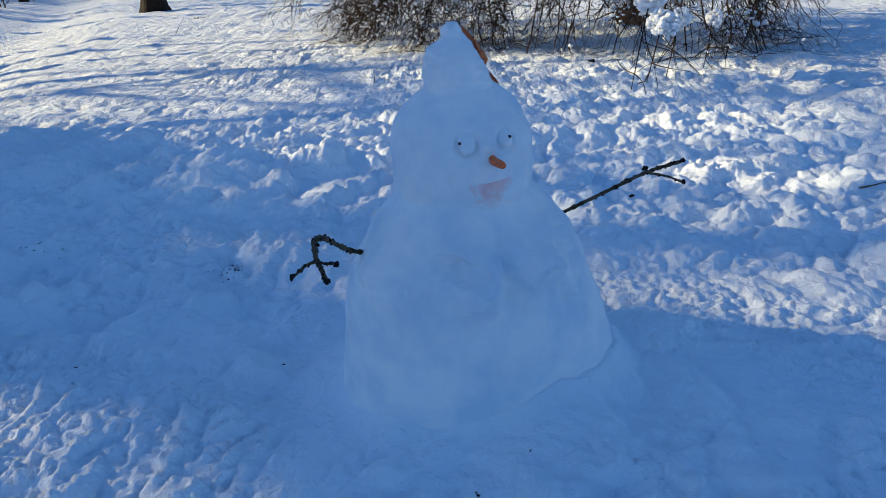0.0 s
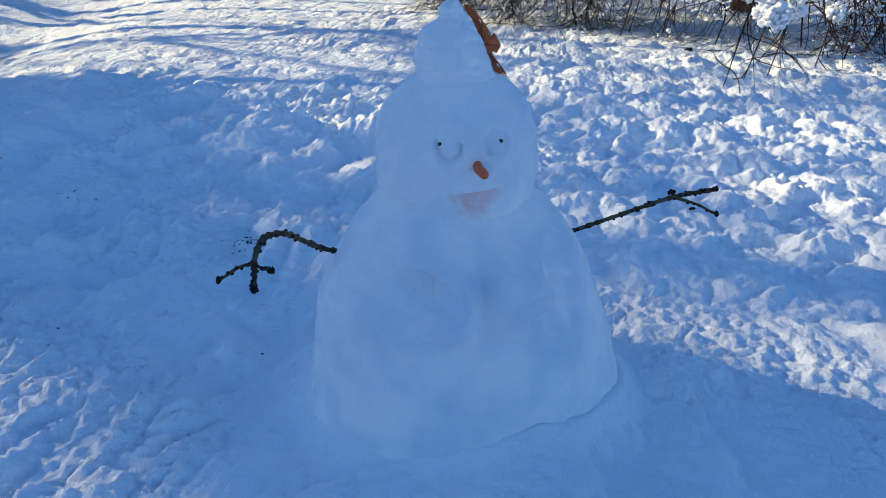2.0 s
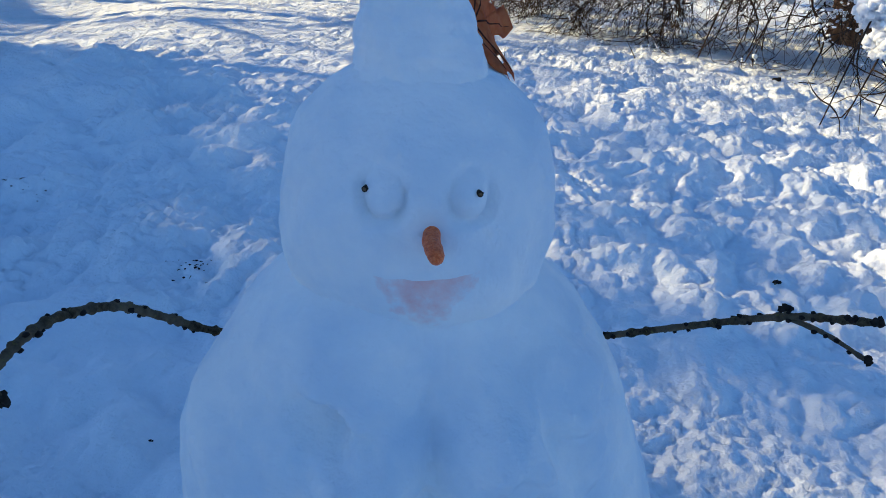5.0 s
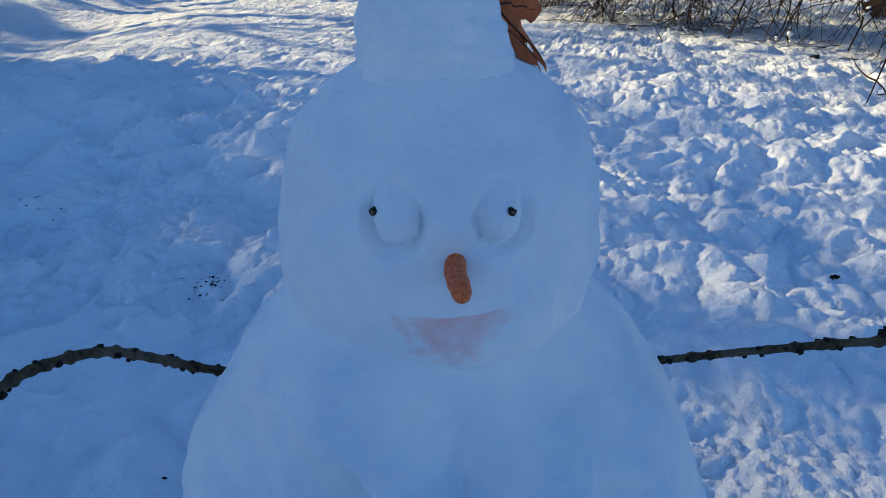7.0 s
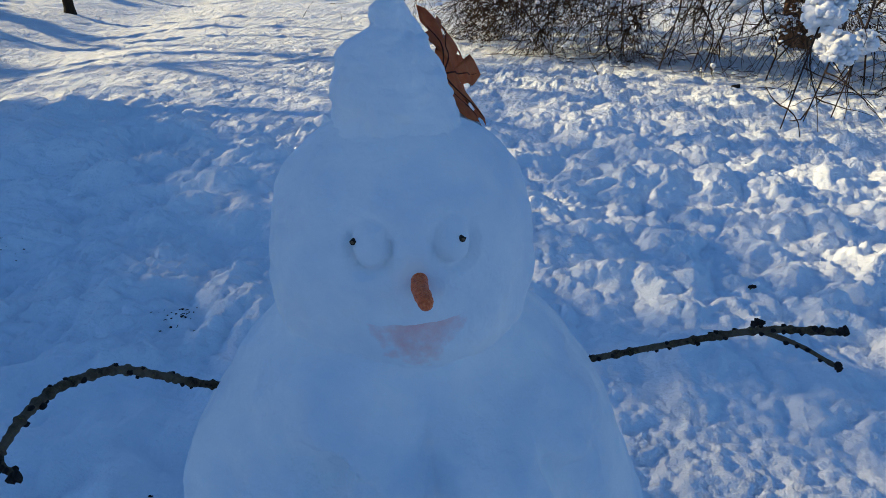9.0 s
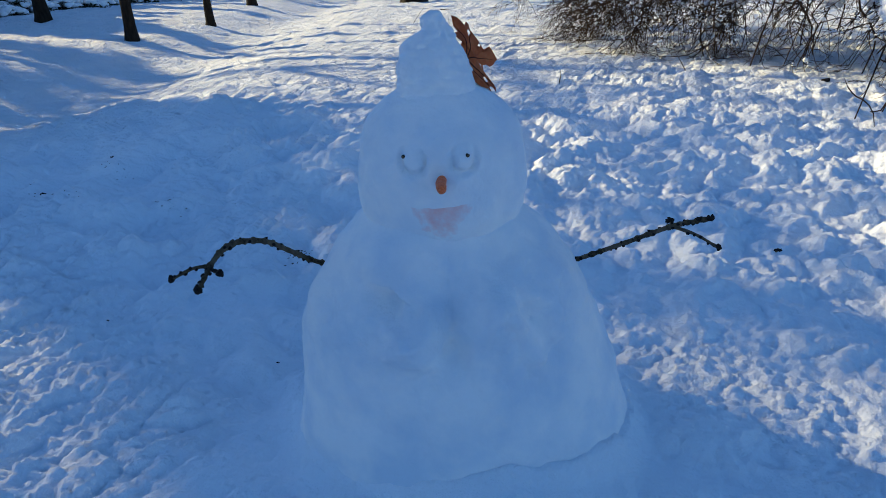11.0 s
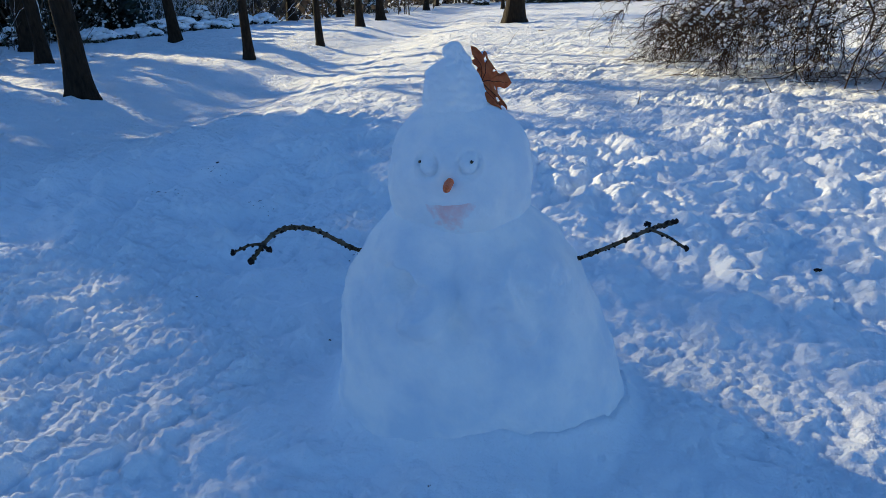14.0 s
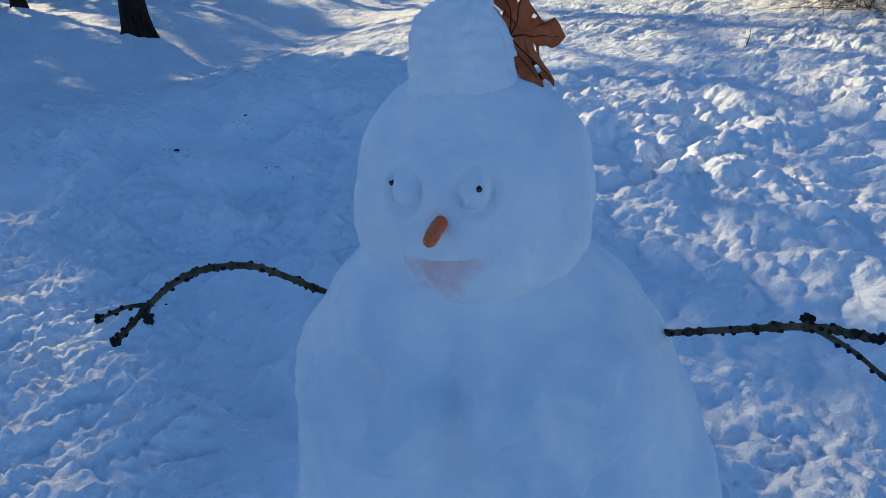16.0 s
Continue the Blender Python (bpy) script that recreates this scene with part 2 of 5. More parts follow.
def snow_material(name, tone_a, tone_b, grain, lumps, strength, patch=1.7):
    m, nodes, links, b = material(name, 0.85)
    big = noise_node(nodes, links, patch, 4)
    tone = ramp_node(nodes, links, big.outputs["Fac"], [(0.38, tone_a), (0.62, tone_b)])
    links.new(tone.outputs["Color"], b.inputs["Base Color"])
    b.inputs["Specular IOR Level"].default_value = 0.12
    # light creeps a little way through the grains
    b.inputs["Subsurface Weight"].default_value = 0.1 if name == "packed_snow" or name == "reddened_snow" else 0.4
    b.inputs["Subsurface Radius"].default_value = (1.0, 1.0, 1.0)
    b.inputs["Subsurface Scale"].default_value = 0.005
    mid = noise_node(nodes, links, lumps, 4, 0.6)
    fine = noise_node(nodes, links, grain, 3, 0.7)
    wide = noise_node(nodes, links, lumps * 0.28, 5, 0.62)
    if name == "trodden_snow":
        # wide trodden field: footprints everywhere beyond the figure
        place = nodes.new("ShaderNodeTexCoord")
        away = nodes.new("ShaderNodeVectorMath")
        away.operation = "LENGTH"
        links.new(place.outputs["Object"], away.inputs[0])
        where = nodes.new("ShaderNodeMapRange")
        where.inputs["From Min"].default_value, where.inputs["From Max"].default_value = 5.0, 9.0
        links.new(away.outputs["Value"], where.inputs["Value"])
        steps_ = noise_node(nodes, links, 4.6, 5.0, 0.6)
        deep = nodes.new("ShaderNodeMath")
        deep.operation = "MULTIPLY"
        links.new(steps_.outputs["Fac"], deep.inputs[0])
        links.new(where.outputs["Result"], deep.inputs[1])
        bump_chain(nodes, links, b, [(deep.outputs[0], 0.22, 0.9), (wide.outputs["Fac"], 0.06, strength * 0.45), (mid.outputs["Fac"], 0.022, strength * 0.8), (fine.outputs["Fac"], 0.0032, strength * 0.55)])
        return m
    bump_chain(nodes, links, b, [(wide.outputs["Fac"], 0.10, strength * 0.5), (mid.outputs["Fac"], 0.03, strength), (fine.outputs["Fac"], 0.007, strength * 0.55)])
    return m


SNOW = snow_material("trodden_snow", (0.82, 0.86, 0.91), (0.88, 0.90, 0.93), 75, 24, 0.95)
PACKED = snow_material("packed_snow", (0.73, 0.785, 0.855), (0.92, 0.92, 0.91), 120, 11, 0.42, 4.2)
FLUFF = snow_material("fresh_snow", (0.88, 0.89, 0.92), (0.93, 0.93, 0.94), 60, 14, 0.4)


def bark_material(name, dark, light, scale, stretch, depth):
    m, nodes, links, b = material(name, 0.9)
    co = nodes.new("ShaderNodeTexCoord")
    mp = nodes.new("ShaderNodeMapping")
    mp.inputs["Scale"].default_value = (1, 1, stretch)
    links.new(co.outputs["Object"], mp.inputs["Vector"])
    n = nodes.new("ShaderNodeTexNoise")
    n.inputs["Scale"].default_value, n.inputs["Detail"].default_value, n.inputs["Roughness"].default_value = scale, 6, 0.65
    links.new(mp.outputs["Vector"], n.inputs["Vector"])
    tone = ramp_node(nodes, links, n.outputs["Fac"], [(0.32, dark), (0.68, light)])
    links.new(tone.outputs["Color"], b.inputs["Base Color"])
    b.inputs["Specular IOR Level"].default_value = 0.2
    bump_chain(nodes, links, b, [(n.outputs["Fac"], depth, 0.8)])
    return m


BARK = bark_material("dark_bark", (0.005, 0.004, 0.003), (0.034, 0.024, 0.013), 16, 0.22, 0.08)
SHRUB_BARK = bark_material("shrub_bark", (0.13, 0.062, 0.028), (0.36, 0.19, 0.09), 18, 0.3, 0.015)
SHRUB_TWIG = bark_material("shrub_twig", (0.016, 0.010, 0.007), (0.085, 0.052, 0.032), 14, 0.6, 0.004)
TWIG = bark_material("twig_bark", (0.008, 0.007, 0.004), (0.125, 0.093, 0.050), 95, 0.8, 0.010)
# patches of grey-tan bark, dark bark and yellow-green lichen along the twigs
t_nodes, t_links = TWIG.node_tree.nodes, TWIG.node_tree.links
t_bsdf = t_nodes["Principled BSDF"]
t_plain = t_bsdf.inputs["Base Color"].links[0].from_socket
t_wide = ramp_node(t_nodes, t_links, noise_node(t_nodes, t_links, 11, 2).outputs["Fac"], [(0.44, (0, 0, 0)), (0.58, (1, 1, 1))])
t_tan = t_nodes.new("ShaderNodeMixRGB")
t_tan.blend_type, t_tan.inputs["Color2"].default_value = "MIX", (0.21, 0.165, 0.11, 1)
t_half = t_nodes.new("ShaderNodeMath")
t_half.operation, t_half.inputs[1].default_value = "MULTIPLY", 0.45
t_links.new(t_wide.outputs["Color"], t_half.inputs[0])
t_links.new(t_half.outputs[0], t_tan.inputs["Fac"])
t_links.new(t_plain, t_tan.inputs["Color1"])
t_spots = ramp_node(t_nodes, t_links, noise_node(t_nodes, t_links, 130, 3).outputs["Fac"], [(0.62, (0, 0, 0)), (0.70, (0.7, 0.7, 0.7))])
t_moss = t_nodes.new("ShaderNodeMixRGB")
t_moss.inputs["Color2"].default_value = (0.17, 0.15, 0.035, 1)
t_links.new(t_spots.outputs["Color"], t_moss.inputs["Fac"])
t_links.new(t_tan.outputs["Color"], t_moss.inputs["Color1"])
t_links.new(t_moss.outputs["Color"], t_bsdf.inputs["Base Color"])
BUD = bark_material("bud_scale", (0.010, 0.008, 0.007), (0.028, 0.022, 0.018), 120, 1, 0.001)
STUD = bark_material("eye_twig", (0.008, 0.007, 0.006), (0.05, 0.04, 0.028), 220, 1, 0.001)
PITH = bark_material("cut_wood", (0.07, 0.045, 0.025), (0.22, 0.15, 0.085), 400, 1, 0.0005)
WOOD = bark_material("bench_wood", (0.06, 0.05, 0.04), (0.14, 0.12, 0.095), 12, 0.3, 0.004)


def needle_material(name, a, b_, glow=0.0):
    m, nodes, links, b = material(name, 0.7)
    info = nodes.new("ShaderNodeNewGeometry")
    tone = ramp_node(nodes, links, info.outputs["Random Per Island"], [(0.1, a), (0.9, b_)])
    links.new(tone.outputs["Color"], b.inputs["Base Color"])
    if glow:
        # thin leaves let the low sun through
        thin = nodes.new("ShaderNodeBsdfTranslucent")
        links.new(tone.outputs["Color"], thin.inputs["Color"])
        mix = nodes.new("ShaderNodeMixShader")
        mix.inputs["Fac"].default_value = glow
        links.new(b.outputs[0], mix.inputs[1])
        links.new(thin.outputs[0], mix.inputs[2])
        links.new(mix.outputs[0], nodes["Material Output"].inputs["Surface"])
    return m


NEEDLE = needle_material("needles", (0.012, 0.020, 0.018), (0.045, 0.065, 0.048))
HEDGE = needle_material("hedge_leaves", (0.012, 0.018, 0.010), (0.05, 0.06, 0.028))
BRUSH = needle_material("winter_leaves", (0.08, 0.09, 0.06), (0.30, 0.29, 0.19), 0.65)

CARROT, nodes, links, b = material("carrot", 0.5)
n1 = noise_node(nodes, links, 190, 6, 0.7)
tone = ramp_node(nodes, links, n1.outputs["Fac"], [(0.33, (0.44, 0.075, 0.012)), (0.5, (0.74, 0.145, 0.022)), (0.66, (0.80, 0.27, 0.08))])
links.new(tone.outputs["Color"], b.inputs["Base Color"])
bump_chain(nodes, links, b, [(n1.outputs["Fac"], 0.003, 0.9)])

LEAF, nodes, links, b = material("dry_leaf", 0.6)
n1 = noise_node(nodes, links, 22, 5, 0.6)
tone = ramp_node(nodes, links, n1.outputs["Fac"], [(0.3, (0.35, 0.085, 0.02)), (0.5, (0.60, 0.165, 0.038)), (0.7, (0.68, 0.26, 0.075))])
links.new(tone.outputs["Color"], b.inputs["Base Color"])
trans = nodes.new("ShaderNodeBsdfTranslucent")
links.new(tone.outputs["Color"], trans.inputs["Color"])
mix = nodes.new("ShaderNodeMixShader")
mix.inputs["Fac"].default_value = 0.5
links.new(b.outputs[0], mix.inputs[1])
links.new(trans.outputs[0], mix.inputs[2])
links.new(mix.outputs[0], nodes["Material Output"].inputs["Surface"])
bump_chain(nodes, links, b, [(n1.outputs["Fac"], 0.004, 0.6)])
VEIN = bark_material("leaf_vein", (0.05, 0.018, 0.010), (0.10, 0.035, 0.018), 60, 1, 0.001)

# red colour rubbed into the packed snow, thinning out towards its rim
MOUTH = snow_material("reddened_snow", (0.73, 0.785, 0.855), (0.92, 0.92, 0.91), 120, 11, 0.42, 4.2)
nodes, links = MOUTH.node_tree.nodes, MOUTH.node_tree.links
b = nodes["Principled BSDF"]
plain = b.inputs["Base Color"].links[0].from_socket
co = nodes.new("ShaderNodeTexCoord")
dist = nodes.new("ShaderNodeVectorMath")
dist.operation = "LENGTH"
links.new(co.outputs["UV"], dist.inputs[0])
nz = noise_node(nodes, links, 34, 5, 0.65)
add = nodes.new("ShaderNodeMath")
add.operation = "MULTIPLY_ADD"
add.inputs[1].default_value, add.inputs[2].default_value = 1.3, -0.65
links.new(nz.outputs["Fac"], add.inputs[0])
tot = nodes.new("ShaderNodeMath")
links.new(dist.outputs["Value"], tot.inputs[0])
links.new(add.outputs[0], tot.inputs[1])
much = ramp_node(nodes, links, tot.outputs[0], [(0.0, (0.60, 0.60, 0.60)), (0.3, (0.38, 0.38, 0.38)), (0.72, (0.0, 0.0, 0.0))])
blend = nodes.new("ShaderNodeMixRGB")
blend.inputs["Color2"].default_value = (0.80, 0.28, 0.22, 1)
links.new(much.outputs["Color"], blend.inputs["Fac"])
links.new(plain, blend.inputs["Color1"])
links.new(blend.outputs["Color"], b.inputs["Base Color"])


# ---- mesh helpers ----
def mesh_of(name, verts, faces, mat, smooth=True):
    me = bpy.data.meshes.new(name)
    me.from_pydata([tuple(v) for v in verts], [], faces)
    me.materials.append(mat)
    if smooth:
        me.polygons.foreach_set("use_smooth", [True] * len(me.polygons))
    me.update()
    return me


def piece(name, verts, faces, mat, parent=None, label="", smooth=True):
    ob = new(name, mesh_of(name, verts, faces, mat, smooth))
    if parent:
        ob.parent = parent
    if label:
        ob["label"] = label
    return ob


def thing(name, place, turn, label, category, group="", kind=""):
    ob = new(name)
    ob.matrix_world = pose(*place, 0, 0, turn)
    return tagged(ob, label, category, group, kind)


def tube(points, radii, sides=6, verts=None, faces=None, cap=True):
    """A tapered tube along points, added to verts and faces."""
    verts = [] if verts is None else verts
    faces = [] if faces is None else faces
    pts = [Vector(p) for p in points]
    base = len(verts)
    side = None
    for k, p in enumerate(pts):
        way = (pts[min(k + 1, len(pts) - 1)] - pts[max(k - 1, 0)]).normalized()
        if side is None:
            side = way.orthogonal().normalized()
        side = (side - way * side.dot(way)).normalized()
        up = way.cross(side)
        for s in range(sides):
            a = 2 * math.pi * s / sides
            verts.append(p + (side * math.cos(a) + up * math.sin(a)) * radii[k])
    for k in range(len(pts) - 1):
        for s in range(sides):
            a, c = base + k * sides + s, base + k * sides + (s + 1) % sides
            faces.append((a, c, c + sides, a + sides))
    if cap:
        faces.append(tuple(base + (len(pts) - 1) * sides + s for s in range(sides)))
        faces.append(tuple(base + s for s in reversed(range(sides))))
    return verts, faces


def spline(points, count):
    """Points of a smooth curve through the given ones."""
    pts = [Vector(p) for p in points]
    pts = [pts[0] * 2 - pts[1], *pts, pts[-1] * 2 - pts[-2]]
    out = []
    spans = len(pts) - 3
    for k in range(count):
        f = k / (count - 1) * spans
        i = min(int(f), spans - 1)
        t = f - i
        p0, p1, p2, p3 = pts[i:i + 4]
        out.append(0.5 * ((2 * p1) + (p2 - p0) * t + (2 * p0 - 5 * p1 + 4 * p2 - p3) * t * t + (3 * p1 - p0 - 3 * p2 + p3) * t ** 3))
    return out


ICO = bmesh.new()
bmesh.ops.create_icosphere(ICO, subdivisions=2, radius=1)
ICO_V, ICO_F = [v.co.copy() for v in ICO.verts], [tuple(v.index for v in f.verts) for f in ICO.faces]
ICO.free()
ICO1 = bmesh.new()
bmesh.ops.create_icosphere(ICO1, subdivisions=1, radius=1)
ICO1_V, ICO1_F = [v.co.copy() for v in ICO1.verts], [tuple(v.index for v in f.verts) for f in ICO1.faces]
ICO1.free()


def blob(place, size, verts, faces, wobble=0.25, fine=True, freq=2.5):
    """A lump with an uneven skin."""
    base = len(verts)
    place = Vector(place)
    src, fs = (ICO_V, ICO_F) if fine else (ICO1_V, ICO1_F)
    for v in src:
        k = 1 + wobble * noise.noise(v * freq + place * 7.3)
        verts.append(place + Vector((v.x * size[0], v.y * size[1], v.z * size[2])) * k)
    faces.extend(tuple(i + base for i in f) for f in fs)


# ---- ground ----
def spread(a, b, step, low, high, growth, growth_low):
    """Coordinates, even between a and b, and ever further apart out to low and high."""
    inner = list(np.arange(a, b, step))
    out, s, v = [], step, inner[-1]
    while v < high:
        s *= growth if s < 1.2 else 1.25
        v += s
        out.append(v)
    down, s, v = [], step, inner[0]
    while v > low:
        s *= growth_low if s < 1.2 else 1.25
        v -= s
        down.append(v)
    return np.array(down[::-1] + inner + out)


gx = spread(-2.9, 2.8, 0.0125, -1600, 1600, 1.034, 1.024)
gy = spread(0.6, 5.2, 0.0125, -1600, 1600, 1.021, 1.08)
GX, GY = np.meshgrid(gx, gy)
GZ = ground_height(GX, GY)
nx, ny = len(gx), len(gy)
me = bpy.data.meshes.new("ground")
me.vertices.add(nx * ny)
me.vertices.foreach_set("co", np.stack([GX, GY, GZ], -1).astype(np.float32).ravel())
idx = np.arange(nx * ny).reshape(ny, nx)
quads = np.stack([idx[:-1, :-1], idx[:-1, 1:], idx[1:, 1:], idx[1:, :-1]], -1).reshape(-1, 4)
me.loops.add(quads.size)
me.loops.foreach_set("vertex_index", quads.astype(np.int32).ravel())
me.polygons.add(len(quads))
me.polygons.foreach_set("loop_start", np.arange(0, quads.size, 4, dtype=np.int32))
me.polygons.foreach_set("use_smooth", np.ones(len(quads), bool))
me.update(calc_edges=True)
me.materials.append(SNOW)
tagged(new("ground", me), "trampled white snow lying over the park lawn", "snow ground", kind="structure")


def floor_at(x, y):
    return float(ground_height(np.array([x]), np.array([y]))[0])


# ---- snow figure ----
FX, FY, FTURN = 0.055, 2.11, 21.0


def lathe(levels, sides, skin):
    """Rings of a round form; levels: heights; skin(z, angle) gives x, y, z."""
    verts, faces = [], []
    for z in levels:
        for s in range(sides):
            verts.append(skin(z, 2 * math.pi * s / sides))
    for k in range(len(levels) - 1):
        for s in range(sides):
            a, c = k * sides + s, k * sides + (s + 1) % sides
            faces.append((a, c, c + sides, a + sides))
    faces.append(tuple((len(levels) - 1) * sides + s for s in range(sides)))
    faces.append(tuple(reversed(range(sides))))
    return verts, faces


def steps(a, b, n):
    return [a + (b - a) * k / (n - 1) for k in range(n)]


def smooth_profile(heights, values, width):
    """A profile with its corners rounded off."""
    z = np.linspace(heights[0], heights[-1], 400)
    v = np.interp(z, heights, values)
    k = np.exp(-np.linspace(-2, 2, 41) ** 2 * (0.1 * (heights[-1] - heights[0]) / width / 2) ** 2)
    w = np.convolve(np.pad(v, 20, mode="reflect", reflect_type="odd"), k / k.sum(), "valid")
    return lambda q: float(np.interp(q, z, w))


BODY_Z = (-0.08, 0.02, 0.10, 0.18, 0.26, 0.36, 0.46, 0.55, 0.62, 0.70, 0.76, 0.82, 0.88)
BODY_L = (0.50, 0.492, 0.488, 0.482, 0.472, 0.458, 0.440, 0.412, 0.376, 0.328, 0.275, 0.19, 0.06)
BODY_R = (0.600, 0.600, 0.592, 0.574, 0.550, 0.515, 0.470, 0.437, 0.400, 0.335, 0.278, 0.19, 0.06)
BODY_F = (0.43, 0.42, 0.415, 0.410, 0.402, 0.390, 0.372, 0.350, 0.325, 0.285, 0.24, 0.17, 0.06)
body_left, body_right, body_front = (smooth_profile(BODY_Z, v, 0.035) for v in (BODY_L, BODY_R, BODY_F))


def bell(d, w):
    return math.exp(-(d / w) ** 2)


def body_skin(z, a):
    c, s = math.cos(a), math.sin(a)
    r = (body_right if c > 0 else body_left)(z) * c * c + body_front(z) * s * s
    x, y = r * c, r * s
    p = Vector((x, y, z))
    d = 0.022 * noise.noise(p * 3.6 + Vector((1, 4, 2))) + 0.011 * noise.noise(p * 9 + Vector((3, 1, 7))) + 0.004 * noise.noise(p * 26)
    if s < 0:
        front = -s
        for mx, mz, w in ((-0.07, 0.55, 0.075), (0.125, 0.595, 0.085)):
            q = math.hypot(x - mx, (z - mz) * 0.9)
            d += front * (0.075 * bell(q, w * 0.80) - 0.012 * bell(q - w * 1.45, 0.04))
        d -= front * 0.040 * bell(x - 0.035, 0.050) * bell(z - 0.60, 0.13)          # hollow down the chest
        d -= front * 0.040 * bell((x - 0.215) - 0.6 * (0.60 - z), 0.030) * bell(z - 0.57, 0.13)   # slanting crease
        d -= front * 0.020 * bell(x + 0.17, 0.05) * bell(z - 0.625 + 0.5 * (x + 0.17), 0.020)
        d -= front * 0.035 * bell(x + 0.15, 0.075) * bell(z - 0.60 + 0.35 * (x + 0.15), 0.035)
        d -= front * 0.016 * bell(x - 0.16, 0.10) * bell(z - 0.33, 0.07)
        # snow slapped on beside the hollow, with a firm edge
        q = math.hypot((x - 0.245) / 0.085, (z - 0.575) / 0.15) + 0.35 * noise.noise(p * 11 + Vector((4, 4, 1)))
        d += front * 0.034 * float(ease(1.2 - q, 0, 0.32))
        # hand-pressed hollows with firm edges
        q = ((x - 0.065) - 0.35 * (z - 0.6)) / 0.062
        d -= front * 0.024 * float(ease(1 - abs(q), 0, 0.9) * ease(z, 0.44, 0.52) * (1 - ease(z, 0.66, 0.73)))
        q = math.hypot((x + 0.14) / 0.085, (z - 0.605 + 0.3 * (x + 0.14)) / 0.036) + 0.5 * noise.noise(p * 14)
        d -= front * 0.030 * float(ease(1.25 - q, 0, 0.4))
        d += front * 0.013 * float(ease(noise.noise(p * 6.5 + Vector((2, 8, 5))), 0.0, 0.16)) * bell(z - 0.53, 0.17)
        turn = math.atan2(z - 0.76, x - 0.02)
        d += front * 0.012 * math.sin(turn * 21 + 3 * noise.noise(p * 7)) * bell(x - 0.20, 0.10) * bell(z - 0.52, 0.13)
        d += front * (0.026 * noise.noise(p * 15) + 0.012 * noise.noise(p * 34)) * bell(z - 0.57, 0.15)
    return (x + d * c, y + d * s, z)


HEAD_Z = (0.64, 0.675, 0.71, 0.75, 0.80, 0.87, 0.94, 1.00, 1.05, 1.09, 1.13, 1.17)
HEAD_R = (0.06, 0.120, 0.171, 0.211, 0.238, 0.252, 0.249, 0.234, 0.209, 0.174, 0.131, 0.05)
head_round = smooth_profile(HEAD_Z, HEAD_R, 0.03)
EYES = ((-0.091, 0.998, 0.022), (0.068, 1.003, -0.004))


def head_skin(z, a):
    c, s = math.cos(a), math.sin(a)
    r = head_round(z)
    x, y = r * c, r * s
    p = Vector((x, y, z))
    d = 0.013 * noise.noise(p * 5 + Vector((5, 5, 5))) + 0.007 * noise.noise(p * 13) + 0.003 * noise.noise(p * 30)
    if s < 0:
        for ex, ez, off in EYES:
            q = math.hypot(x - ex - off, (z - ez + 0.008) * 0.85)
            low = ease(ez + 0.014 - z, -0.01, 0.03)
            d += 0.012 * bell(q, 0.020) - 0.021 * bell(q - 0.032, 0.0065) * (0.3 + 0.7 * float(low))
        d -= 0.005 * bell(math.hypot(x - 0.004, z - 0.955), 0.024)                 # dent round the nose
        d += 0.010 * bell(x, 0.045) * bell(z - 0.975, 0.03)                        # brow over the nose
        line = 0.872 + 0.5 * (x - 0.01) ** 2 + 0.07 * x
        if abs(x) < 0.16:
            d -= 0.006 * bell(z - line + 0.012, 0.012) * bell(x - 0.015, 0.08)      # mouth slit
            d -= 0.006 * bell(z - 0.83, 0.04) * bell(x - 0.005, 0.07)
        d += 0.008 * bell(x - 0.10, 0.05) * bell(z - 0.83, 0.05)
    return (x + d * c, y + d * s, z)


HAT_Z = (1.06, 1.085, 1.11, 1.13, 1.16, 1.19, 1.22, 1.242, 1.256, 1.268, 1.280, 1.289, 1.302, 1.316, 1.328, 1.337)
HAT_L = (0.150, 0.147, 0.136, 0.124, 0.118, 0.116, 0.115, 0.111, 0.100, 0.083, 0.062, 0.050, 0.053, 0.054, 0.046, 0.020)
HAT_R = (0.150, 0.148, 0.140, 0.122, 0.100, 0.085, 0.072, 0.060, 0.052, 0.044, 0.036, 0.031, 0.026, 0.019, 0.007, -0.010)
hat_left, hat_right = smooth_profile(HAT_Z, HAT_L, 0.006), smooth_profile(HAT_Z, HAT_R, 0.006)


def hat_skin(z, a):
    c, s = math.cos(a), math.sin(a)
    left, right = hat_left(z), hat_right(z)
    mid, half = (right - left) / 2, (right + left) / 2
    p = Vector((half * c, half * s, z))
    half += float(ease(z, 1.10, 1.18)) * (0.013 * noise.noise(p * 19 + Vector((2, 6, 1))) + 0.008 * noise.noise(p * 44)) + 0.004 * noise.noise(p * 75)
    return (mid + half * c, 0.012 * ease(z, 1.15, 1.3) + half * s, z)


figure = thing("snowman", (FX, FY, 0), FTURN, "white packed-snow figure with twig arms, standing on trampled snow", "snowman")
piece("body", *lathe(steps(-0.08, 0.87, 130), 192, body_skin), PACKED, figure, "broad cone-shaped lower body of smoothed snow")
piece("head", *lathe(steps(0.645, 1.165, 110), 200, head_skin), PACKED, figure, "round smoothed snow ball with carved eye hollows")
piece("hat", *lathe(steps(1.07, 1.3365, 80), 96, hat_skin), PACKED, figure, "pointed snow cap with a knob on top")


def face_point(x, z, out=0.0):
    """A place on the head's front."""
    r = head_round(z)
    a = -math.acos(max(-1, min(1, x / r)))
    px, py, pz = head_skin(z, a)
    return Vector((px + out * math.cos(a), py + out * math.sin(a), pz))


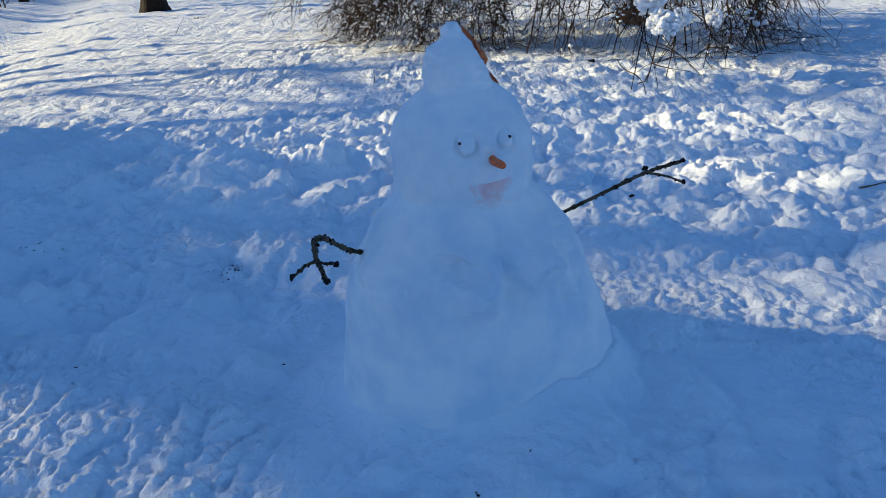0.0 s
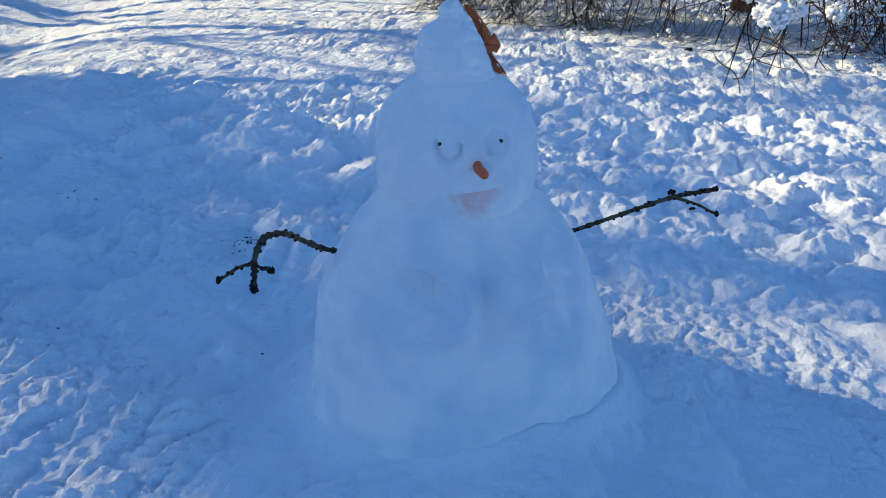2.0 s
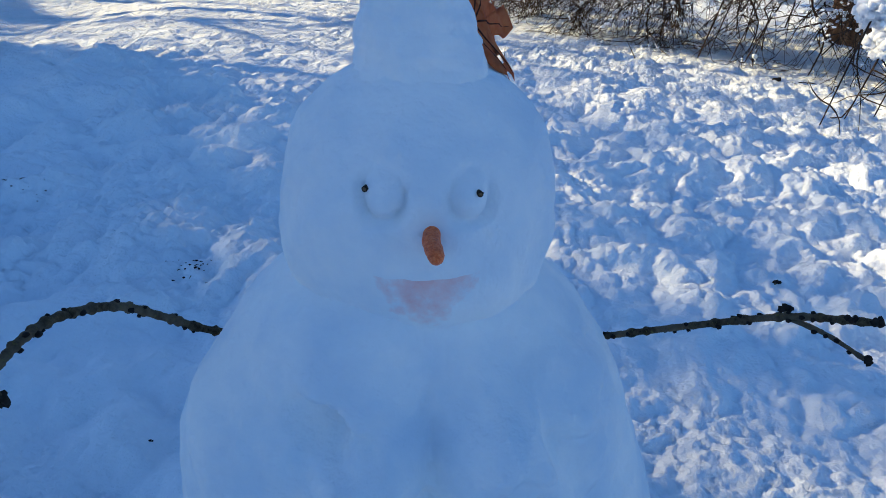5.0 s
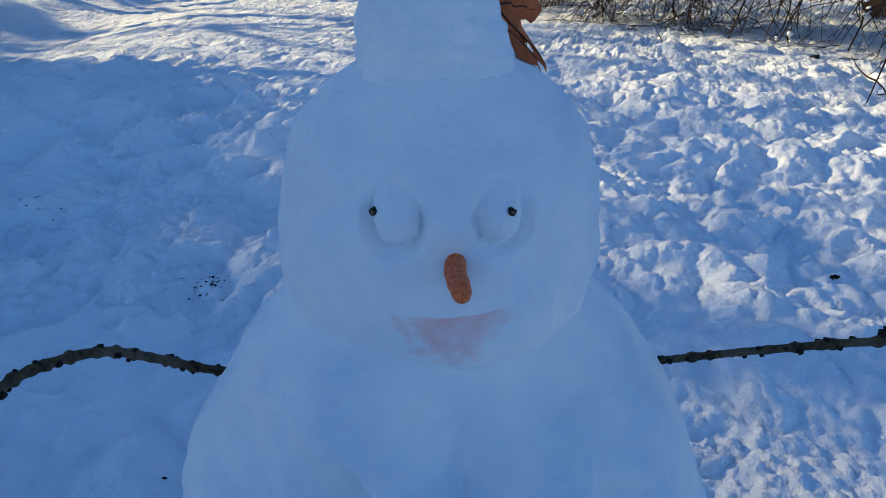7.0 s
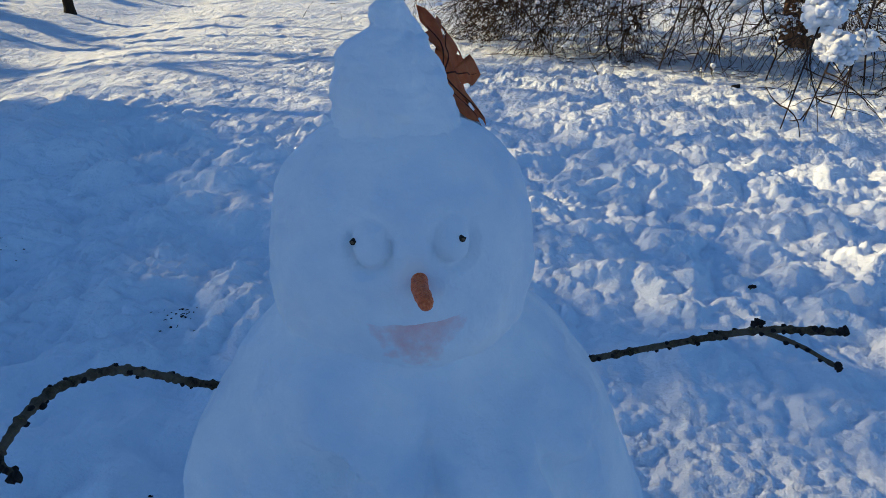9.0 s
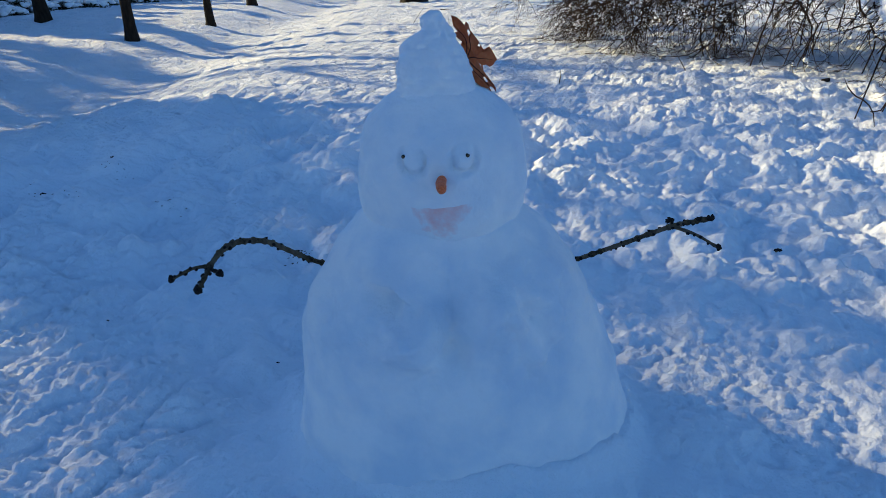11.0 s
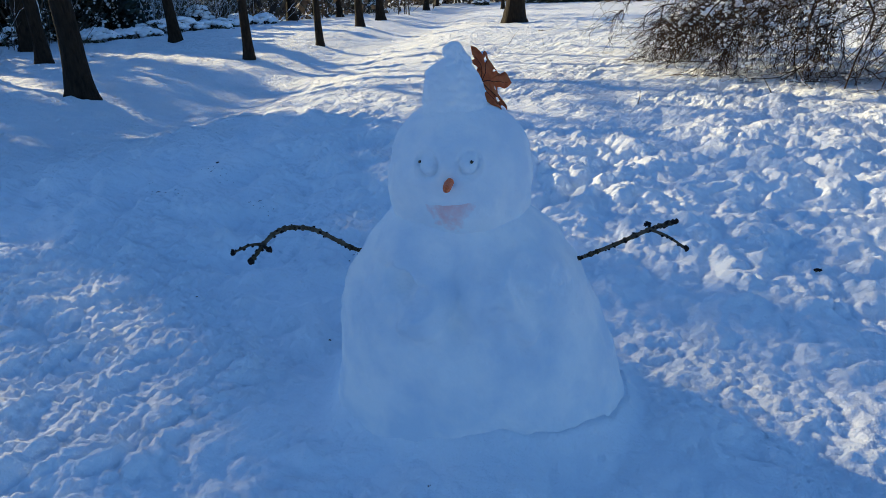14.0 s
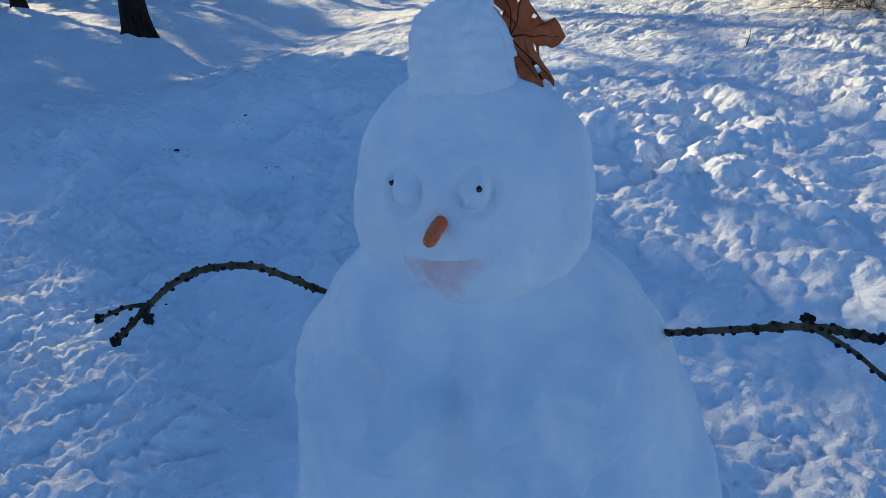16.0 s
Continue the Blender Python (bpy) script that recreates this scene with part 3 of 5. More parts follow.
# mouth: a reddened patch that follows the face
mv, mf, muv = [], [], []
MW, MH = 30, 26
for j in range(MH):
    for i in range(MW):
        u, v = i / (MW - 1) * 2 - 1, j / (MH - 1)
        x = 0.004 + u * 0.086 * (1 - 0.16 * v)
        z = 0.873 + 0.5 * (x - 0.01) ** 2 + 0.07 * x - 0.146 * v + (1 - v) * 0.004 * noise.noise(Vector((x * 45, 3, 1)))
        rim = min(1 - abs(u), v * 3, (1 - v) * 1.2) * 6
        mv.append(face_point(x, z, 0.0012 * min(1, rim) - 0.0012 * (rim < 0.3)))
        muv.append((u * (0.70 + 0.55 * v), v * 0.92))
for j in range(MH - 1):
    for i in range(MW - 1):
        a = j * MW + i
        mf.append((a, a + MW, a + MW + 1, a + 1))
mouth = piece("mouth", mv, mf, MOUTH, figure, "pinkish-red stained smile rubbed into the snow")
layer = mouth.data.uv_layers.new(name="UVMap")
for poly in mouth.data.polygons:
    for li in poly.loop_indices:
        layer.data[li].uv = muv[mouth.data.loops[li].vertex_index]

# eyes: cut twig ends pressed into the snow
for ex, ez, off in EYES:
    p = face_point(ex, ez)
    out = Vector((p.x, p.y, 0)).normalized()
    side = Vector((-out.y, out.x, 0))
    v, f = tube([p - out * 0.02, p + out * 0.002, p + out * 0.005, p + out * 0.0056], [0.0042, 0.0046, 0.0045, 0.0034], 12)
    for q in v:
        q += side * 0.0007 * noise.noise(q * 300) + Vector((0, 0, 0.0007 * noise.noise(q * 320)))
    blob(p + out * 0.003 + side * 0.0045 + Vector((0, 0, 0.001)), (0.002, 0.002, 0.002), v, f, 0.3, False)
    eye = piece("eye", v, f, STUD, figure, "small dark twig stub")
    piece("cut_face", *tube([p + out * 0.0052, p + out * 0.0060, p + out * 0.0062], [0.0030, 0.0028, 0.0014], 10), PITH, eye, "pale brown cut wood")

# nose: a blunt carrot piece
base, tip = Vector((0.005, -0.205, 0.944)), Vector((0.006, -0.330, 0.938))
pts, rad = [], []
for k in range(15):
    t = k / 14
    pts.append(base.lerp(tip, t) + Vector((0.0015 * math.sin(t * 9), 0, 0.0012 * math.cos(t * 7))))
    rad.append((0.0142 - 0.002 * t + 0.0006 * math.sin(k * 2.1)) * (1 if t < 0.8 else math.sqrt(max(0.04, 1 - ((t - 0.8) / 0.2) ** 2))))
piece("nose", *tube(pts, rad, 18), CARROT, figure, "stubby orange carrot")


def twig_stem(points, radii, count, knots, rng):
    """A twig with swollen rings along it."""
    line = spline(points, count)
    rings = [((k + rng.uniform(0.1, 0.9)) / knots, rng.uniform(0.12, 0.55), rng.uniform(0.10, 0.24) / knots) for k in range(knots)]
    rads = []
    for k in range(count):
        t = k / (count - 1)
        r = 0.84 * float(np.interp(t, [i / (len(radii) - 1) for i in range(len(radii))], radii))
        rads.append(r * (0.95 + max(a * math.exp(-((t - c) / w) ** 2) for c, a, w in rings) + rng.uniform(-0.05, 0.05)))
    return line, rads


def buds_on(line, rads, picks, parent, rng, size=0.0046):
    for f in picks:
        k = min(int(f * (len(line) - 1)), len(line) - 1)
        way = (line[min(k + 1, len(line) - 1)] - line[max(k - 1, 0)]).normalized()
        side = (way.orthogonal() @ Matrix.Rotation(rng.uniform(0, 6.28), 3, way)).normalized()
        v, f_ = [], []
        s = size * rng.uniform(0.75, 1.2)
        blob(line[k] + side * rads[k] * 1.05 + way * 0.002, (s, s * rng.uniform(0.7, 1.1), s * rng.uniform(0.7, 1.2)), v, f_, 0.5, True, 2.2)
        piece("bud", v, f_, BUD, parent)


def tip_buds(line, rads, parent, rng):
    way = (line[-1] - line[-3]).normalized()
    side = way.orthogonal().normalized()
    up = way.cross(side)
    for k in range(3):
        a = k * 2.1 + rng.uniform(0, 1)
        v, f_ = [], []
        blob(line[-1] + way * (0.003 if k else 0.007) + (side * math.cos(a) + up * math.sin(a)) * (0.006 if k else 0.0), (0.0056, 0.0056, 0.0068), v, f_, 0.7, True, 2.2)
        piece("bud", v, f_, BUD, parent)


def arm(label, stems, seed):
    rng = random.Random(seed)
    holder = None
    for k, (points, radii, count, knots, picks) in enumerate(stems):
        line, rads = twig_stem(points, radii, count, knots, rng)
        ob = piece("arm" if k == 0 else "side_twig", *tube(line, rads, 12), TWIG, figure if k == 0 else holder, label if k == 0 else "")
        holder = holder or ob
        buds_on(line, rads, [*picks, *(rng.uniform(0.15, 0.98) for _ in range(15 if k == 0 else 3))], holder, rng)
        if k or label.startswith("straight"):
            tip_buds(line, rads, holder, rng)
    return holder


def local(x, y, z):
    """A place in the world, in the figure's own axes."""
    return figure.matrix_world.inverted() @ Vector((x, y, z))


scene.view_layers[0].update()
L0, L1, LF = local(-0.245, 2.035, 0.575), local(-0.325, 1.983, 0.600), local(-0.373, 1.581, 0.752)
LK, LM = local(-0.400, 1.845, 0.712), local(-0.404, 1.735, 0.754)
arm("bent knobbly twig arm with dark buds", [
    ([L0, L1, local(-0.372, 1.925, 0.650), LK, LM, local(-0.390, 1.650, 0.764), LF], [0.0086, 0.0092, 0.0096, 0.0096, 0.0090, 0.0086, 0.0078], 190, 23, [0.30, 0.42, 0.55, 0.62, 0.70, 0.78, 0.86, 0.93]),
    ([LF, local(-0.350, 1.535, 0.745), local(-0.331, 1.488, 0.735)], [0.0078, 0.0068, 0.0062], 16, 3, [0.3, 0.5, 0.75, 0.9]),
    ([LF, local(-0.395, 1.545, 0.757), local(-0.424, 1.505, 0.742)], [0.0062, 0.0046, 0.0042], 14, 3, [0.45, 0.8]),
    ([LF, local(-0.345, 1.563, 0.752), local(-0.314, 1.550, 0.758)], [0.0055, 0.0048, 0.0045], 10, 2, [0.6, 0.85]),
], 3)
R0, R1, RF, RT = local(0.38, 2.30, 0.565), local(0.443, 2.270, 0.606), local(0.704, 2.118, 0.802), local(0.790, 2.021, 0.868)
arm("straight forked twig arm with dark buds", [
    ([R0, R1, local(0.575, 2.205, 0.700), RF, RT], [0.0082, 0.0084, 0.0080, 0.0074, 0.0070], 170, 19, [0.25, 0.33, 0.42, 0.5, 0.58, 0.66, 0.76, 0.80, 0.88, 0.93]),
    ([RF, local(0.765, 2.095, 0.795), local(0.817, 2.069, 0.779)], [0.0062, 0.0046, 0.0042], 16, 3, [0.35, 0.55, 0.8]),
    ([RF, local(0.698, 2.112, 0.818)], [0.0042, 0.0036], 6, 1, []),
], 5)

# dry leaf stuck into the cap
A = Vector((0.118, 2.151, 1.225))                    # where its veins meet
OUT = (Vector((0.160, 2.280, 1.188)) - A).normalized()
TOP = Vector((0.071, 2.190, 1.317)) - A
TOP = (TOP - OUT * TOP.dot(OUT)).normalized()
FLAT = OUT.cross(TOP)
RIM = ((-0.014, 0.113), (0.002, 0.107), (0.015, 0.094), (0.021, 0.080), (0.035, 0.096), (0.047, 0.106), (0.056, 0.101), (0.057, 0.083), (0.060, 0.063),
       (0.062, 0.042), (0.075, 0.040), (0.089, 0.032), (0.103, 0.029), (0.118, 0.040), (0.127, 0.030), (0.134, 0.017), (0.143, 0.004), (0.131, -0.010),
       (0.109, -0.020), (0.092, -0.018), (0.075, -0.021), (0.074, -0.041), (0.078, -0.058), (0.085, -0.073), (0.088, -0.093), (0.084, -0.107), (0.075, -0.098),
       (0.064, -0.093), (0.050, -0.100), (0.057, -0.119), (0.031, -0.111), (0.008, -0.104), (-0.006, -0.090), (-0.018, -0.072), (-0.024, -0.046), (-0.024, -0.021),
       (-0.022, 0.000), (-0.020, 0.016), (-0.015, 0.031), (-0.027, 0.036), (-0.039, 0.049), (-0.020, 0.058), (-0.014, 0.083))


def leaf_place(a, b):
    curl = 0.007 * math.sin(a * 38 + 0.4) * (0.4 + abs(b) * 6) + 0.006 * math.sin(b * 45) + 0.004 * math.sin(a * 95 + b * 70)
    return local(*(A + OUT * a + TOP * b + FLAT * curl))


lv, lf = [], []
rings = 6
for k in range(rings + 1):
    for a, b_ in RIM:
        f = k / rings
        lv.append(leaf_place(0.025 + (a - 0.025) * f, -0.008 + (b_ + 0.008) * f))
m_ = len(RIM)
for k in range(rings):
    for i in range(m_):
        if k == 4 and i in (3, 9, 20, 27):
            continue                                   # worn holes
        a, c = k * m_ + i, k * m_ + (i + 1) % m_
        lf.append((a, c, c + m_, a + m_))
leaf = piece("leaf", lv, lf, LEAF, figure, "torn dry brown maple leaf stuck in the cap")
solid = leaf.modifiers.new("thickness", "SOLIDIFY")
solid.thickness, solid.offset = 0.0008, 0
for a, b_ in ((-0.010, 0.106), (0.046, 0.100), (0.136, 0.006), (0.083, -0.098), (0.030, -0.104)):
    line = [leaf_place(a * t, -0.015 + (b_ + 0.015) * t) + (local(*(A + FLAT * 0.0008)) - local(*A)) for t in steps(0, 0.96, 10)]
    piece("vein", *tube(line, [0.0018 - 0.0012 * k / 9 for k in range(10)], 5), VEIN, leaf)
piece("stalk", *tube([leaf_place(0, -0.015), leaf_place(-0.012, -0.03), leaf_place(-0.02, -0.06)], [0.0016, 0.0014, 0.0012], 5), VEIN, leaf)


# ---- trees ----
def branch_line(start, way, length, bend, count, rng, droop=0.0):
    pts, p, w = [Vector(start)], Vector(start), Vector(way).normalized()
    for k in range(count):
        w = (w + Vector((rng.uniform(-bend, bend), rng.uniform(-bend, bend), rng.uniform(-bend, bend) - droop))).normalized()
        p = p + w * (length / count)
        pts.append(p.copy())
    return pts


def bare_tree(x, y, width, height, lean, seed, label, low=3.0, limbs=9, group="park trees", snow=True, forks=(), twigs=26, split=None):
    rng = random.Random(seed)
    z = float(land(x, y)) + 0.02
    tree = thing("tree", (x, y, z), 0, label, "tree", group)
    lx, ly = lean
    pts, rad = [], []
    for k in range(15):
        t = k / 14
        h = height * t ** 1.35 - 0.25
        wob = 0.10 * width * math.sin(k * 1.3 + seed)
        pts.append(Vector((lx * max(h, 0) + wob * min(t * 4, 1), ly * max(h, 0), h)))
        rad.append(width / 2 * (1 + 0.75 * math.exp(-max(h + 0.15, 0) / (0.55 * width + 0.08))) * (1 - 0.72 * t) * (1 - (0.82 * float(ease(h, split, split + 0.9)) if split else 0)))
    verts, faces = tube(spline(pts, 40), list(np.interp(np.linspace(0, 14, 40), range(15), rad)), 20)
    for v in verts:
        ang = math.atan2(v.y, v.x)
        flare = math.exp(-max(v.z + 0.1, 0) / (0.5 * width))
        k = 1 + 0.16 * flare * math.sin(ang * 5 + seed) + 0.05 * noise.noise(Vector((math.cos(ang) * 2, math.sin(ang) * 2, v.z * 1.3 + seed))) + 0.05 * noise.noise(Vector((math.cos(ang) * 4, math.sin(ang) * 4, v.z * 4 + seed)))
        v.x, v.y = lx * max(v.z, 0) + (v.x - lx * max(v.z, 0)) * k, ly * max(v.z, 0) + (v.y - ly * max(v.z, 0)) * k
    piece("trunk", verts, faces, BARK, tree)
    cv, cf, sv, sf = [], [], [], []
    starts = [(h, None, None) for h in (low + (height - low) * (rng.random() ** 0.9) * 0.95 for _ in range(limbs))] + list(forks)
    for h, way, girth in starts:
        t = (max(h, 0) / height) ** (1 / 1.35)
        here = Vector((lx * h, ly * h, h))
        if way is None:
            a = rng.uniform(0, 6.28)
            way = Vector((math.cos(a), math.sin(a), rng.uniform(0.25, 0.9)))
        girth = girth or width * (1 - 0.7 * t) * 0.28
        length = (height - h) * rng.uniform(0.35, 0.6) + 1.2
        line = branch_line(here, way, length, 0.22, 9, rng, -0.03)
        piece("limb", *tube(line, [girth * (1 - 0.8 * k / 9) for k in range(10)], 7), BARK, tree)
        if snow:
            for k in range(1, 7):
                if rng.random() < 0.6:
                    p = line[k].lerp(line[k + 1], 0.5)
                    d = (line[k + 1] - line[k])
                    tube([line[k] + Vector((0, 0, girth * 0.7)), p + Vector((0, 0, girth * 0.9)), line[k + 1] + Vector((0, 0, girth * 0.6))], [girth * 0.35, girth * 0.55, girth * 0.3], 5, sv, sf)
        for q in range(twigs):
            k = rng.randrange(2, 10)
            d = Vector((rng.uniform(-1, 1), rng.uniform(-1, 1), rng.uniform(-0.5, 0.9)))
            sub = branch_line(line[k], d, rng.uniform(0.5, 1.7), 0.3, 4, rng, 0.06)
            tube(sub, [0.016, 0.012, 0.009, 0.006, 0.004], 3, cv, cf, False)
            for w in range(3):
                d2 = Vector((rng.uniform(-1, 1), rng.uniform(-1, 1), rng.uniform(-0.8, 0.6)))
                tube(branch_line(sub[rng.randrange(1, 5)], d2, rng.uniform(0.3, 0.8), 0.3, 2, rng, 0.1), [0.008, 0.005, 0.003], 3, cv, cf, False)
    tagged(piece("crown", cv, cf, BARK, tree), kind="stuff")
    if snow and sv:
        tagged(piece("snow_load", sv, sf, FLUFF, tree, "snow lying along the boughs"), kind="stuff")
    return tree


def fir(x, y, height, reach, seed, label, tiers=16, low=0.4, snowy=0.3, mat=NEEDLE, density=1.0):
    rng = random.Random(seed)
    z = float(land(x, y))
    tree = thing("fir_tree", (x, y, z), rng.uniform(0, 360), label, "fir tree", "dark firs")
    piece("trunk", *tube([(0, 0, -0.3), (0, 0, height * 0.5), (0, 0, height * 0.98)], [height * 0.018, height * 0.011, 0.02], 8), BARK, tree)
    v, f, sv, sf = [], [], [], []
    for t in range(tiers):
        k = t / (tiers - 1)
        h = low + (height - low) * k ** 0.92
        r = reach * (1 - k) ** 0.85 * rng.uniform(0.85, 1.1) + 0.12
        boughs = max(5, int((8 + 8 * (1 - k)) * density))
        for q in range(boughs):
            a = 6.283 * (q + rng.uniform(-0.4, 0.4)) / boughs
            out = Vector((math.cos(a), math.sin(a), 0))
            side = Vector((-out.y, out.x, 0))
            length = r * rng.uniform(0.75, 1.1)
            n = max(4, int(length / 0.22))
            for s in range(n):
                g = (s + 1) / n
                p = out * length * g + Vector((0, 0, h + 0.25 * g * (1 - g) - 0.38 * length * g * g))
                for sgn in (-1, 1):
                    wdt = (0.18 + 0.30 * (1 - g)) * rng.uniform(0.7, 1.3)
                    q0 = p + side * sgn * wdt - out * 0.10 + Vector((0, 0, -rng.uniform(0.08, 0.28)))
                    base = len(v)
                    v += [p - out * 0.16, p + out * 0.14, q0 + out * 0.14, q0 - out * 0.04]
                    f.append((base, base + 1, base + 2, base + 3))
                if rng.random() < snowy:
                    k_ = rng.random() ** 2
                    way = out * rng.uniform(0.3, 1) + side * rng.uniform(-0.6, 0.6) + Vector((0, 0, -0.5))
                    blob(p + Vector((0, 0, 0.04)), (0.03 + 0.11 * k_, 0.03 + 0.09 * k_, 0.025 + 0.04 * k_), sv, sf, 0.9, False, 4.0)
                    if k_ > 0.25:
                        blob(p + way * 0.16, (0.02 + 0.07 * k_, 0.02 + 0.06 * k_, 0.03 + 0.08 * k_), sv, sf, 0.9, False, 4.0)
    tagged(piece("needles", v, f, mat, tree, "", False), kind="stuff")
    if sv:
        tagged(piece("snow_load", sv, sf, FLUFF, tree, "snow lying on the boughs"), kind="stuff")
    return tree


TALL = "tall bare park tree with dark bark rising from the snow"
bare_tree(-11.2, 7.25, 0.44, 13, (-0.035, 0.01), 11, "bare tree with a slanting dark trunk in shaded snow", low=4.2, limbs=9, split=2.8, forks=((2.9, Vector((0.3, 0.9, 1.0)), 0.11), (3.0, Vector((-0.5, -0.8, 0.9)), 0.10)))
bare_tree(-19.2, 10.9, 0.40, 13, (-0.03, 0.02), 12, TALL, low=5.5, split=5.2, forks=((5.3, Vector((0.4, 0.9, 0.9)), 0.09), (5.5, Vector((-0.5, -0.8, 0.8)), 0.09)))
bare_tree(-19.2, 8.3, 0.34, 12, (-0.06, 0.02), 18, TALL, low=5.0, limbs=8)
bare_tree(-31.0, 11.5, 0.30, 11, (-0.10, 0.02), 19, TALL, low=4.0, limbs=7)
bare_tree(-20.6, 16.6, 0.42, 15, (-0.045, -0.02), 13, "bare tree with a forked, snow-topped bough", low=9.5, limbs=7, forks=((1.85, Vector((-0.75, -0.55, 0.75)), 0.13),))
# added out of sight behind the second tree, to cast a long streak of shade
bare_tree(-24.4, 13.25, 0.60, 15, (0.0, 0.0), 20, TALL, low=6.0, limbs=8)
bare_tree(-13.4, 13.5, 0.28, 14, (-0.012, 0.02), 14, TALL, low=4.5, limbs=9)
bare_tree(-14.1, 17.3, 0.25, 13, (-0.02, 0.0), 15, TALL, low=4.5, limbs=9)
bare_tree(-18.2, 24.7, 0.38, 14, (-0.04, 0.0), 16, TALL, low=6.0, limbs=7)
bare_tree(-11.6, 27.1, 0.80, 16, (0.01, 0.0), 17, "stout bare tree with a broad flared foot in the snow", low=5.5)


# ---- the wood beyond ----
THICKET = needle_material("thicket_stems", (0.028, 0.022, 0.017), (0.15, 0.115, 0.072), 0.35)
WOODS = needle_material("wood_edge", (0.030, 0.028, 0.026), (0.13, 0.115, 0.09), 0.35)
FAR = "bare tree with dark bark standing far off in snow"
for x, y, w, h, lean, seed in ((-30.6, 33.3, 0.60, 14, (0.0, 0), 21), (-31.0, 38.6, 0.45, 13, (-0.04, 0), 22), (-22.6, 32.2, 0.50, 14, (-0.03, 0), 23),
                               (-32.3, 52.2, 0.50, 13, (0.02, 0), 24), (-38.4, 63.7, 0.50, 13, (0.03, 0), 25), (-42.6, 72.8, 0.5, 13, (-0.01, 0), 26),
                               (-41.2, 55.7, 0.4, 12, (-0.03, 0), 27), (-45.7, 70.9, 0.5, 13, (0.03, 0), 28), (-47.1, 81.8, 0.5, 14, (0.0, 0), 29),
                               (-34.4, 35.1, 0.35, 12, (0.03, 0), 30), (-48.9, 55.9, 0.45, 13, (-0.03, 0), 31), (-49.3, 62.1, 0.4, 13, (0.02, 0), 32),
                               (-53.3, 95.6, 0.5, 14, (0.0, 0), 33), (-45.4, 88.5, 0.5, 14, (0.02, 0), 34), (-19.2, 66.9, 0.35, 12, (0.0, 0), 35),
                               (-41.0, 39.8, 0.4, 13, (0.01, 0), 36), (-36.0, 90.0, 0.5, 14, (0.01, 0), 37), (-14.0, 78.0, 0.4, 13, (0.0, 0), 38),
                               (-24.5, 52.0, 0.32, 10, (0.0, 0), 39)):
    bare_tree(x, y, w, h, lean, seed, FAR, low=2.2, limbs=8, group="far trees", twigs=17)

DARK = "dark green fir with snow on its drooping boughs"
# the two 12 m firs stand out of view, added to throw shade
for x, y, h, r, seed, snowy in ((-36.0, 25.2, 7.5, 2.5, 66, 0.4), (-35.0, 22.6, 6.5, 2.6, 43, 0.4), (-30.3, 20.6, 5.0, 2.0, 44, 0.42), (-28.4, 18.9, 4.6, 1.8, 65, 0.42), (-29.7, 17.9, 6.4, 3.0, 41, 0.4), (-33.8, 17.0, 7.4, 3.2, 42, 0.12), 
                                (-33.4, 14.0, 4.6, 2.2, 45, 0.14), (-31.0, 4.0, 12.0, 3.0, 48, 0.1),
                                (-29.0, -2.0, 12.0, 3.2, 49, 0.1), (-37.0, 18.4, 8.0, 3.2, 50, 0.08), (-40.0, 19.6, 8.5, 3.4, 59, 0.08), (-32.8, 16.7, 7.4, 2.8, 39, 0.08)):
    fir(x, y, h, r, seed, DARK, snowy=snowy, tiers=18, density=1.25)
for x, y, h, r, seed in ((-42.0, 34.1, 5.5, 2.6, 51), (-38.7, 33.3, 4.6, 2.2, 52), (-44.0, 38.2, 5.8, 2.6, 53), (-47.0, 44.0, 6.5, 2.8, 54), (-31.6, 25.3, 4.4, 1.9, 47), (-33.4, 28.2, 5.2, 2.2, 58), (-36.2, 32.0, 5.5, 2.4, 63), (-34.0, 30.6, 4.2, 1.8, 64), (-31.0, 9.1, 3.6, 1.8, 46), (-32.0, 10.9, 3.6, 1.7, 61), (-34.0, 8.8, 4.4, 2.2, 62)):
    fir(x, y, h, r, seed, "olive-green evergreen with sunlit snow on its boughs", snowy=0.42, mat=BRUSH, tiers=14, density=0.7)
for x, y, h, r, seed in ((-28.6, 74.5, 10, 4.4, 56), (-24.6, 76.0, 9, 4.0, 57)):
    fir(x, y, h, r, seed, DARK, snowy=0.06)


